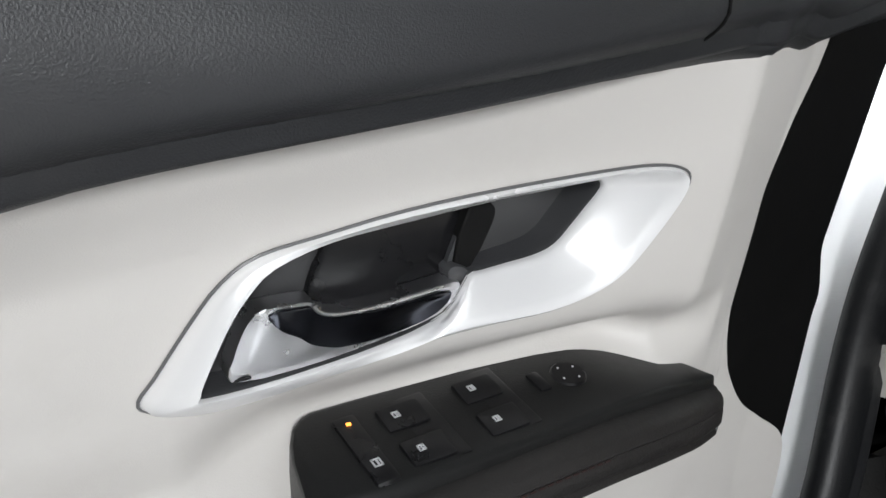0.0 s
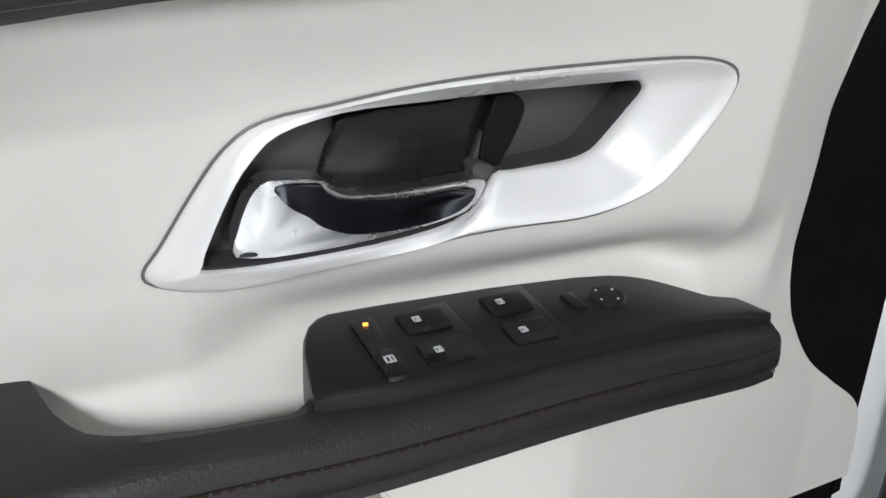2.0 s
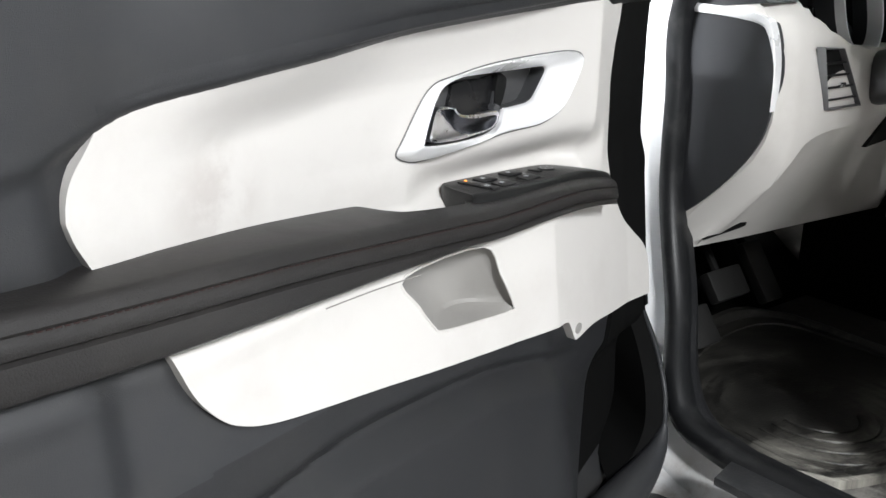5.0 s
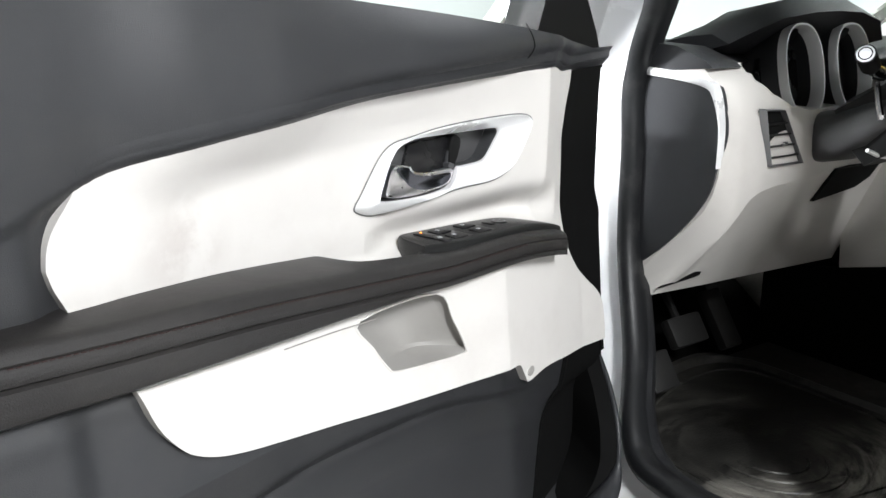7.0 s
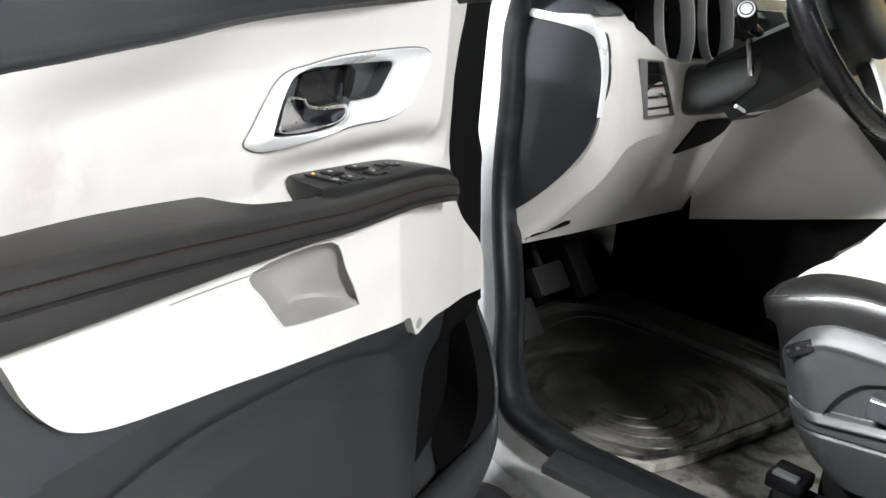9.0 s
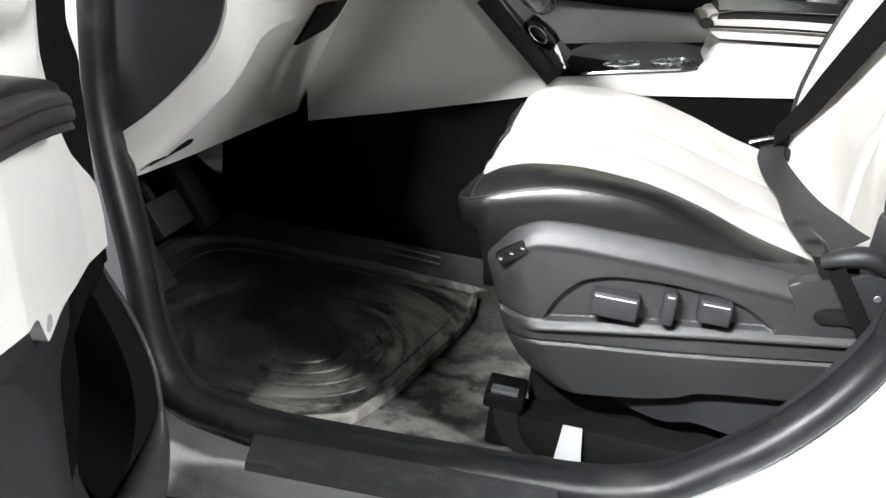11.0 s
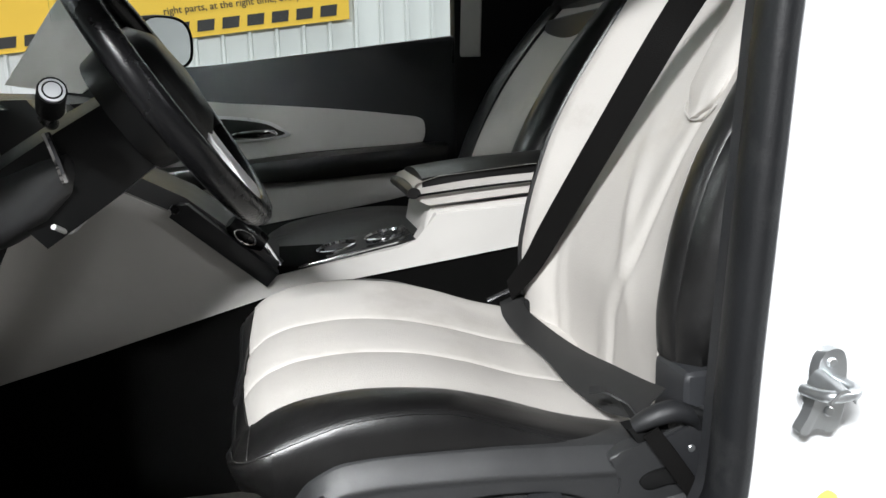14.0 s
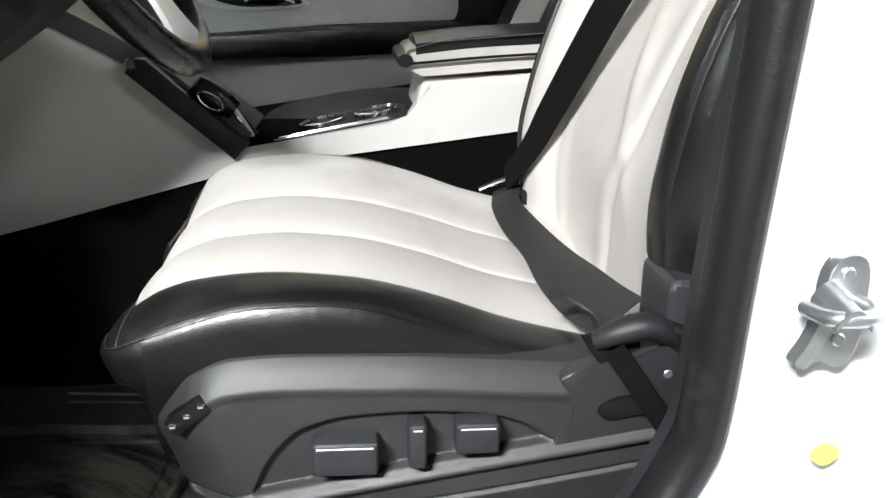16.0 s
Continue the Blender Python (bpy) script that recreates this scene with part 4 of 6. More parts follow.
part("door_frame", loft([opening(0.006, SX + 0.012), opening(0.012, SX + 0.004), opening(lambda p: wide(p, 0.035, 0.028), SX - 0.002, 0.15), opening(lambda p: wide(p, 0.055, 0.16), SX - 0.012, 0), opening(lambda p: wide(p, 0.075, 0.24), SX - 0.022, 0), opening(lambda p: under(p, 0.10, 0.27, 0.088), SX - 0.10, 0), opening(lambda p: under(p, 0.30, 0.9, 0.108), SX - 0.108, 0)], caps=False), SILL_PAINT, body, "white painted door frame, pillars and sill", 30)
seal = part("door_seal", loft([opening(0.010, SX + 0.006), opening(0.0125, SX - 0.008), opening(0.006, SX - 0.016), opening(-0.008, SX - 0.018), opening(-0.018, SX - 0.008), opening(-0.020, SX + 0.01), opening(-0.012, SX + 0.03), opening(-0.002, SX + 0.03)], caps=False), RUBBER, body, "black rubber door seal", 60)
# inner lining behind the seal
part("inner_lining", loft([opening(-0.006, SX + 0.02), opening(lambda p: wide(p, -0.004, -0.010), SX + 0.05), opening(0.03, SX + 0.09)], caps=False), HARD, body, "charcoal inner pillar and sill lining", 40)
# rocker below the sill, coloured black in place of the dark gap over the ground
part("sill_cover", box((-0.022, -1.2, 0.20), (0.10, 0.30, 0.338), 0.012), HARD, body, "rocker under the sill, blackened in place of the dark gap there")
# scuff plate
part("scuff_plate", prism([(0.0, -0.028), (0.012, 0.022), (-0.32, 0.030), (-0.33, -0.016), (-0.318, -0.024)], lambda a, b, d: Vector((0.018 + b, a, 0.448 - 0.045 * a - d)), 0.012, 0.002), SCUFFED, body, "scratched charcoal sill scuff plate")
# hinge pillar and fender behind the open door
part("fender", box((-0.06, 0.42, 0.25), (0.10, 1.4, 1.0), 0.02), PAINT, body, "white front fender")
part("far_side", box((1.74, -1.9, 0.2), (1.84, 1.4, 0.95), 0.03), PAINT, body, "white far side of the body")
part("roof", shell(lambda u, v: Vector((0.2 + 1.44 * u, 0.05 - 2.0 * v, 1.60 + 0.05 * math.sin(math.pi * u) + 0.02 * math.sin(math.pi * v))), span(0, 1, 10), span(0, 1, 10), lambda u, v: (0, 0, 0.05)), DARK, body, "charcoal headliner")
part("roof_skin", box((0.12, -2.0, 1.69), (1.72, 0.05, 1.72), 0.01), PAINT, body)
part("floor_pan", box((0.10, -1.9, 0.30), (1.74, 0.87, 0.372), 0.01), CARPET, body, "black carpet over the floor pan")
part("firewall", shell(lambda u, v: Vector((0.1 + 1.64 * u, 0.82, 0.37 + 0.6 * v)), span(0, 1, 2), span(0, 1, 6), lambda u, v: (0, 0.05, 0)), SHADED_CARPET, body, "carpeted firewall, near black for the footwell's shade")
part("toe_board", shell(lambda u, v: Vector((0.1 + 0.8 * u, 0.42 + 0.40 * v, 0.372 + 0.28 * v)), span(0, 1, 2), span(0, 1, 4), lambda u, v: (0, 0, -0.03)), SHADED_CARPET, body)
part("rear_bulkhead", box((0.12, -1.75, 0.37), (1.72, -1.6, 1.2), 0.04), SOFT, body, "dark rear seat back far behind")
part("windscreen", shell(lambda u, v: Vector((0.22 + 1.40 * u, 0.80 - 0.75 * v + 0.05 * math.sin(math.pi * u), 1.04 + 0.55 * v)), span(0, 1, 10), span(0, 1, 8), lambda u, v: (0, 0.003, 0.004)), FROST, body, "greenish windscreen glass with a dirty frosted film")
for x0 in (0.16, 1.60):
    part("pillar_trim", loft([[Vector((x0 + a, 0.84 - 0.80 * v + b, 1.02 + 0.56 * v)) for a, b in ((0, 0), (0.07, 0.0), (0.085, -0.04), (0.0, -0.07), (-0.02, -0.03))] for v in span(0, 1, 6)]), LIGHT, body, "light grey front pillar trim")
part("pillar_cover", loft([[Vector((1.66 + a, y + b, z)) for a, b in ((0, 0.035), (0.06, 0.03), (0.06, -0.05), (0, -0.05))] for y, z in ((-0.70, 1.10), (-0.71, 1.2), (-0.74, 1.4), (-0.76, 1.6))]), BLACK, body, "black centre pillar trim")
part("rear_end", box((0.1, -1.98, 0.3), (1.74, -1.9, 1.72), 0.01), BLACK, body, "dark rear end of the cabin")
part("rear_window_dark", box((1.68, -1.7, 0.9), (1.72, -0.80, 1.6), 0.01), BLACK, body, "dark tinted rear side")

check = part("check_strap", box((-0.022, -0.012, -0.016), (0.014, 0.012, 0.016), 0.004, 2, Matrix.Translation((0.215, 0.336, 0.534)) @ Matrix.Rotation(radians(35), 4, "Z")), BLACK, body, "black door check strap")
part("strap_pin", tube([(0.223, 0.330, 0.530), (0.240, 0.326, 0.530)], 0.006, 8), BLACK, check)

# striker, sticker and fixings on the centre pillar
striker = thing("door_striker", (SX - 0.004, -0.654, 0.782), "zinc-plated steel door striker bolted to the white pillar", "striker")
part("plate", prism([(p.x, p.y) for p in curve([(-0.672, 0.818, 0), (-0.658, 0.818, 0), (-0.650, 0.804, 0), (-0.649, 0.778, 0), (-0.643, 0.760, 0), (-0.636, 0.747, 0), (-0.643, 0.743, 0), (-0.652, 0.750, 0), (-0.666, 0.744, 0), (-0.676, 0.758, 0), (-0.677, 0.804, 0)], 4, True)], lambda a, b, d: Vector((SX - 0.012 + d, a, b)), 0.012, 0.001), STEEL, striker)
part("loop", tube(curve([(SX - 0.008, -0.668, 0.790), (SX - 0.034, -0.668, 0.792), (SX - 0.046, -0.660, 0.792), (SX - 0.048, -0.646, 0.792), (SX - 0.040, -0.637, 0.790), (SX - 0.008, -0.640, 0.784)], 5), 0.0052, 12), STEEL, striker, "bright steel loop")
part("hood", shell(lambda u, v: Vector((SX - 0.012 - 0.040 * u, -0.662 + 0.022 * v + 0.004 * u, 0.803 - 0.010 * (2 * v - 1) ** 2 - 0.004 * u)), span(0, 1, 10), span(0, 1, 10), lambda u, v: (0, 0, -0.004)), STEEL, striker, "rounded steel hood over the loop")
for z in (0.808, 0.764):
    part("screw", disc((SX - 0.0145, -0.662, z), (-1, 0, 0), 0.0045, 0.006, 12), STEEL, striker)
for y, z in ((-0.610, 0.629), (-0.90, 0.70)):
    solo("body_plug", disc((SX - 0.016, y, z), (-1, 0, 0), 0.006, 0.006, 14), STEEL, (SX - 0.014, y, z), "small round steel plug in the white pillar", "plug", "plugs in the pillar")
solo("sticker", prism([(-0.666 + 0.0095 * math.cos(a) + 0.0012 * math.cos(3 * a), 0.681 + 0.0085 * math.sin(a)) for a in span(0, 6.0, 20)], lambda a, b, d: Vector((SX - 0.0125 + d, a, b)), 0.0006, 0), PALE_YELLOW, (SX - 0.012, -0.655, 0.69), "small faded yellow sticker on the white pillar", "sticker")
for z in (1.035, 0.965):
    solo("rear_door_latch", box((SX - 0.040, -0.79, z - 0.010), (SX - 0.012, -0.722, z + 0.010), 0.007), SILVER, (SX - 0.03, -0.74, z), "pale grey hinge of the rear door", "hinge", "hinges on the pillar")
solo("bump_stop", disc((SX - 0.02, -0.775, 0.75), (-1, 0, 0), 0.018, 0.012, 20, 0.004), BLACK, (SX - 0.014, -0.775, 0.75), "round black rubber bump stop", "bump stop")

# ---------------------------------------------------------------- floor mat, pedals
mat_thing = thing("floor_mat", (0.42, 0.0, 0.373), "muddy black rubber floor mat in the driver's footwell", "floor mat")
MATO = curve([(0.20, 0.30, 0), (0.16, 0.05, 0), (0.185, -0.03, 0), (0.21, -0.054, 0), (0.31, -0.092, 0), (0.44, -0.119, 0), (0.545, -0.138, 0), (0.64, -0.130, 0), (0.672, -0.105, 0), (0.668, 0.35, 0), (0.5, 0.42, 0)], 5, True)


def mat_z(x, y):
    return 0.376 + 0.006 * noise.noise(Vector((x * 7, y * 7, 0))) + 0.45 * max(0, y - 0.40)


mc = Vector((0.45, 0.08, 0))
part("tray", loft([[Vector((q.x, q.y, mat_z(q.x, q.y) + h)) for q in (mc.lerp(p, k) for p in MATO)] for k, h in ((1.0, 0.0), (1.0, 0.014), (0.97, 0.016), (0.94, 0.006), (0.7, 0.006), (0.4, 0.006), (0.1, 0.006), (0.005, 0.006))], caps=False), MAT, mat_thing)
part("border", loft([[Vector((q.x, q.y, mat_z(q.x, q.y) + h)) for q in (mc.lerp(p, k) for p in MATO)] for k, h in ((0.86, 0.005), (0.855, 0.0095), (0.84, 0.0095), (0.835, 0.005))], caps=False), MAT, mat_thing, "raised border of the mat")
for k in range(4):
    r = 0.07 + 0.030 * k
    part("rib", tube([(0.36 + r * 0.9 * math.cos(a), 0.09 + r * math.sin(a), mat_z(0.36 + r * 0.9 * math.cos(a), 0.09 + r * math.sin(a)) + 0.0065) for a in span(math.pi * 0.95, math.pi * 1.75, 16)], 0.0026, 6), MAT, mat_thing)
pedals = thing("pedals", (0.5, 0.40, 0.5), "black rubber foot pedals in the dark footwell", "pedals")
for x0, y0, z0, w, h in ((0.46, 0.36, 0.50, 0.095, 0.06), (0.62, 0.40, 0.48, 0.055, 0.13), (0.34, 0.32, 0.455, 0.07, 0.075)):
    m = Matrix.Translation((x0, y0, z0)) @ Matrix.Rotation(radians(-35), 4, "X")
    part("pedal_pad", box((-w / 2, -0.012, -h / 2), (w / 2, 0.012, h / 2), 0.006, 2, m), PEDAL, pedals, "dusty worn rubber pedal pad")
    part("pedal_arm", tube([(x0, y0 + 0.01, z0), (x0, y0 + 0.10, z0 + 0.12), (x0, y0 + 0.18, z0 + 0.35)], 0.009, 8), BLACK, pedals)

trim_rail = thing("tunnel_trim", (0.74, 0.0, 0.373), "pair of thin bright trim strips on the dark tunnel carpet", "trim")
for k in range(2):
    part("strip", tube([(0.755 + 0.004 * k, -0.035, 0.380 + 0.012 * k), (0.765 + 0.004 * k, 0.075, 0.380 + 0.012 * k)], 0.0022, 8), GREY, trim_rail)

# ---------------------------------------------------------------- driver's seat
seat = thing("driver_seat", (0.48, -0.40, 0.373), "two-tone light grey and black leather driver's seat with charcoal shield", "car seat")
CUSH = [(-0.70, 0.655), (-0.62, 0.660), (-0.58, 0.669), (-0.496, 0.690), (-0.418, 0.716), (-0.343, 0.733), (-0.28, 0.738), (-0.22, 0.733), (-0.185, 0.722), (-0.165, 0.708), (-0.150, 0.688), (-0.142, 0.66), (-0.14, 0.62)]


def cush_z(x, y):
    u = (x - 0.30) / 0.40
    z = interp(CUSH, y) + 0.018 * u
    side = 0.006 * math.exp(-((u - 1) / 0.1) ** 2) - 0.004 * math.exp(-(u / 0.10) ** 2)
    for a, b in ((-0.05, 0.345), (0.345, 0.675), (0.675, 1.05)):
        if a <= u < b:
            z += 0.0075 * (1 - abs(2 * (u - a) / (b - a) - 1) ** 2.6) - 0.004
    for c in (0.345, 0.675):
        z -= 0.0025 * math.exp(-((u - c) / 0.008) ** 2)
    z += 0.0030 * noise.noise(Vector((x * 9, y * 7, 3))) * blend(1, 0.3, (y + 0.45) / 0.2)
    return z - 0.010 * math.sin(math.pi * max(0, min(1, u))) + side


def cush_pt(x, v):
    """A point of the cushion's top; v runs from back to front."""
    y = interp([(0, -0.68), (0.6, -0.3), (0.85, -0.20), (1.0, -0.162)], v)
    y += 0.012 * math.sin(math.pi * max(0, min(1, (x - 0.30) / 0.4))) * blend(0, 1, (v - 0.55) / 0.45)
    return Vector((x, y, cush_z(x, y)))


part("cushion", shell(lambda u, v: cush_pt(0.30 + 0.40 * u, v), span(0, 1, 130), span(0, 1, 76), lambda u, v: (0, -0.012 * v, -0.05)), LEATHER, seat, "light grey leather cushion with soft pleats")
ROLL = [(y, None) for y in span(-0.68, -0.185, 40)] + [(None, a) for a in span(0, 90, 14)]
SEAM = [(-0.70, 0.644), (-0.58, 0.660), (-0.496, 0.681), (-0.418, 0.708), (-0.355, 0.727), (-0.32, 0.7295), (-0.277, 0.728), (-0.252, 0.724), (-0.227, 0.717), (-0.202, 0.709), (-0.177, 0.700), (-0.162, 0.692), (-0.145, 0.684)]
FRONT_X = span(0.318, 0.50, 14)


def roll_station(y=None, a=None, x=None):
    """Inner edge, seam, outward way and share of front (0 side, 1 front) of the black roll round the cushion."""
    if y is not None:
        inner, seam, way, g = Vector((0.302, y, 0)), Vector((0.2365, y, 0)), Vector((-1, 0, 0)), 0.35 * blend(0, 1, (y + 0.30) / 0.115)
    elif a is not None:
        c, d = math.cos(radians(a)), math.sin(radians(a))
        inner, seam, way, g = Vector((0.311 - 0.009 * c, -0.171 + 0.009 * d, 0)), Vector((0.280 - 0.0435 * c, -0.185 + 0.040 * d, 0)), Vector((-c, d, 0)), 0.35 + 0.65 * d
    else:
        b = 0.012 * math.sin(math.pi * (x - 0.30) / 0.4)
        inner, seam, way, g = Vector((x, -0.162 + b, 0)), Vector((0.280 + (x - 0.311) * 1.164, -0.145 + b - 0.006 * blend(0, 1, (x - 0.31) / 0.10), 0)), Vector((0, 1, 0)), 1.0
    inner.z = cush_z(inner.x, inner.y) if g < 1 else interp(CUSH, inner.y) - 0.003 + 0.018 * (inner.x - 0.30) / 0.40 - 0.010 * math.sin(math.pi * (inner.x - 0.30) / 0.40)
    seam.z = interp(SEAM, seam.y) if g < 1 else inner.z - 0.014 - 0.016 * blend(0, 1, (inner.x - 0.31) / 0.10)
    return inner, seam, way, g


def roll_loop(inner, seam, way, g, far=False):
    swell = min(1.0, (seam - inner).length / 0.06)
    rows = [inner - way * 0.006 - Vector((0, 0, 0.05))]
    for k, dz in ((0.0, -0.002), (0.10, 0.003), (0.30, 0.0065), (0.55, 0.0072), (0.78, 0.0050), (0.90, 0.0026), (0.965, -0.0002), (1.0, -0.0030)):
        rows.append(inner.lerp(seam, k) + Vector((0, 0, dz * swell)))
    for out, dz in ((0.0028, -0.0026), (0.0058, -0.007), (0.0085 - 0.006 * g, -0.018), (0.0105 - 0.015 * g, -0.034)):
        rows.append(seam + way * out + Vector((0, 0, dz)))
    for out, z in ((0.010 - 0.032 * g, 0.650), (0.007 - 0.050 * g, 0.622), (-0.070 * g, 0.59), (-0.01 - 0.09 * g, 0.57)):
        rows.append(Vector((seam.x, seam.y, min(z, seam.z - 0.04))) + way * out)
    rows.append(Vector((inner.x, inner.y, 0.575)) - way * (0.02 + 0.06 * g))
    if far:
        rows = [Vector((0.698 + (0.302 - p.x) * (0.8 if p.x < 0.302 else 1.0), p.y, p.z + 0.018 * blend(0, 1, (p.z - 0.6) / 0.08))) for p in rows]
    return rows


NEAR = [roll_station(y=y) if a is None else roll_station(a=a) for y, a in ROLL] + [roll_station(x=x) for x in FRONT_X]
part("cushion_bolster", loft([roll_loop(*q) for q in NEAR]), BLACK_LEATHER, seat, "black leather roll round the cushion", 50)
part("cushion_bolster", loft([roll_loop(*q, far=True) for q in NEAR]), BLACK_LEATHER, seat, "black leather roll round the cushion", 50)
# Piping is lighter than the leather, so the seam's highlight is in its colour.
part("piping", tube([q[1] + q[2] * 0.0012 + Vector((0, 0, -0.0014)) for q in NEAR[41:]], 0.0010, 6), PIPING, seat, "fine piping along the front seam, lightened for its highlight")
part("corner_seam", tube([roll_loop(*NEAR[47])[k] + Vector((0, 0, 0.0002)) for k in range(1, 9)], 0.0007, 6), PIPING, seat)
bm = bmesh.new()
for q, r in zip(NEAR[4:42], NEAR[5:43]):
    a, b = (c[0].lerp(c[1], 0.955) + Vector((0, 0, 0.0007)) for c in (q, r))
    for k in (0.0, 0.34, 0.67):
        tube([a.lerp(b, k), a.lerp(b, k + 0.2)], 0.0005, 5, bm)
tagged(part("stitching", bm, BLACK_LEATHER, seat, "dark thread along the bolster"), kind="stuff")

# side shield
SH_TOP = [(-0.66, 0.650), (-0.60, 0.668), (-0.535, 0.678), (-0.48, 0.682), (-0.39, 0.688), (-0.30, 0.6895), (-0.255, 0.686), (-0.222, 0.671), (-0.207, 0.656), (-0.195, 0.643), (-0.187, 0.634)]
SH_LOW = [(-0.66, 0.540), (-0.56, 0.527), (-0.475, 0.516), (-0.455, 0.511), (-0.437, 0.501), (-0.39, 0.488), (-0.29, 0.475), (-0.27, 0.481), (-0.249, 0.497), (-0.221, 0.54), (-0.20, 0.597), (-0.187, 0.630)]
SH_NOSE = [(0.475, -0.275), (0.497, -0.249), (0.54, -0.221), (0.597, -0.20), (0.634, -0.187), (0.69, -0.187)]
REC_TOP = [(-0.54, 0.600), (-0.517, 0.616), (-0.485, 0.635), (-0.452, 0.643), (-0.40, 0.646), (-0.35, 0.6435), (-0.311, 0.633), (-0.287, 0.611), (-0.275, 0.59), (-0.268, 0.572)]
LEDGE = [(-0.66, 0.622), (-0.599, 0.614), (-0.427, 0.589), (-0.263, 0.560), (-0.23, 0.553)]
GROOVE = [(-0.66, 0.597), (-0.604, 0.589), (-0.429, 0.563), (-0.263, 0.541), (-0.22, 0.530)]


def at_shield(x):
    return lambda a, b, d: Vector((x + d + 0.0036 * ((a + 0.4) / 0.2) ** 2, a, b))


def shield_pt(y, v):
    """Moulded side shield: chamfered top, rounded nose, sunk control field over a proud ledge, undercut below a groove."""
    top, low, ledge, groove = interp(SH_TOP, y), interp(SH_LOW, y), interp(LEDGE, y), interp(GROOVE, y)
    z = low + v * (top - low)
    n = 0.008 - 0.016 * (1 - min(1.0, (top - z) / 0.022)) ** 1.5 + 0.0012 * math.exp(-((top - z - 0.024) / 0.004) ** 2)
    n -= 0.030 * (1 - min(1.0, max(0.0, interp(SH_NOSE, z) - y) / 0.055)) ** 2
    n -= 0.008 * blend(0, 1, (interp(REC_TOP, y) - z) / 0.006) * blend(0, 1, (z - ledge - 0.010) / 0.004)
    n += 0.008 * blend(0, 1, (ledge + 0.013 - z) / 0.012) * blend(1, 0, (ledge - z) / 0.006) * blend(0, 1, (-0.236 - y) / 0.03)
    n -= 0.004 * math.exp(-((z - groove) / 0.0020) ** 2) * blend(0, 1, (-0.215 - y) / 0.02)
    n -= 0.20 * max(0.0, groove - z)
    return Vector((0.2140 - n + 0.0036 * ((y + 0.4) / 0.2) ** 2, y, z))


shield = part("side_shield", shell(shield_pt, span(-0.187, -0.255, 36) + span(-0.256, -0.33, 74) + span(-0.333, -0.66, 100), span(0, 1, 170), lambda u, v: (0.05, 0, 0)), SHIELD, seat, "charcoal plastic side shield with a sunk control field", 50)
for y0, y1, z0, z1 in ((-0.319, -0.372, 0.598, 0.627), (-0.396, -0.411, 0.602, 0.641), (-0.434, -0.470, 0.614, 0.641)):
    b = part("seat_switch", box((0.188, y1, z0), (0.212, y0, z1), 0.0045, 3), SOFT, shield, "black seat adjusting switch")
    part("switch_edge", tube([(0.1895, y0 - 0.004, z1 - 0.004), (0.1895, y1 + 0.004, z1 - 0.004)], 0.0018, 6), SILVER, b, "bright silver edge")
mem = part("memory_panel", box((0.2055, -0.235, 0.638), (0.224, -0.198, 0.654), 0.003, 2, Matrix.Translation((0, -0.005, 0)) @ Matrix.Translation((0.2, -0.217, 0.646)) @ Matrix.Rotation(radians(-38), 4, "X") @ Matrix.Translation((-0.2, 0.217, -0.646))), GLOSS, shield, "small gloss panel of memory buttons")
for k in range(3):
    part("memory_button", box((0.2035, -0.236 + 0.0115 * k, 0.6535 - 0.0085 * k), (0.210, -0.230 + 0.0115 * k, 0.6575 - 0.0085 * k), 0.001, 1), CHROME, mem)
part("rear_cover", prism([(p.x, p.y) for p in curve([(-0.522, 0.672, 0), (-0.565, 0.686, 0), (-0.615, 0.704, 0), (-0.645, 0.702, 0), (-0.648, 0.626, 0), (-0.60, 0.612, 0), (-0.53, 0.606, 0), (-0.518, 0.614, 0), (-0.530, 0.630, 0), (-0.532, 0.652, 0)], 6, True)], at_shield(0.2030), 0.02, 0.003, 3), SHIELD, seat, "charcoal cover over the seat's pivot")
part("cover_slot", prism([(p.x, p.y) for p in curve([(-0.553, 0.642, 0), (-0.562, 0.651, 0), (-0.584, 0.655, 0), (-0.603, 0.650, 0), (-0.616, 0.633, 0), (-0.59, 0.638, 0), (-0.563, 0.634, 0)], 4, True)], at_shield(0.1995), 0.004, 0.0008), BLACK, seat, "black hooked slot")
part("hinge_plate", prism([(-0.580, 0.689), (-0.615, 0.7025), (-0.645, 0.70), (-0.645, 0.630), (-0.616, 0.634), (-0.60, 0.652)], at_shield(0.1985), 0.006, 0.0015), HARD, seat, "black steel hinge plate")
part("hinge_bolt", disc((0.2015, -0.609, 0.674), (-1, 0, 0), 0.0042, 0.006, 12), STEEL, seat)
part("lower_trim", shell(lambda u, v: Vector((0.236 + 0.012 * v + 0.01 * (1 - min(1, u * 5)) ** 2, -0.37 - 0.25 * u, interp([(0, 0.486), (0.25, 0.494), (0.4, 0.512), (1, 0.53)], u) - 0.075 * v * min(1, 0.35 + u))), span(0, 1, 30), span(0, 1, 10), lambda u, v: (0.03, 0, 0)), SOFT, seat, "soft charcoal skirt under the side shield")
part("seat_base", box((0.285, -0.62, 0.40), (0.70, -0.26, 0.56), 0.02), BLACK, seat, "black seat frame")
for x0 in (0.225, 0.70):
    rail = part("seat_rail", box((x0, -0.66, 0.375), (x0 + 0.05, -0.22, 0.425), 0.006), BLACK, seat)
    part("rail_cap", box((x0 - 0.003, -0.254, 0.4515), (x0 + 0.012, -0.220, 0.4575), 0.002), STEEL, rail, "bright steel rail cap")
    part("rail_end", box((x0 - 0.004, -0.262, 0.430), (x0 + 0.05, -0.212, 0.452), 0.004), GLOSS, rail, "shiny black rail end")
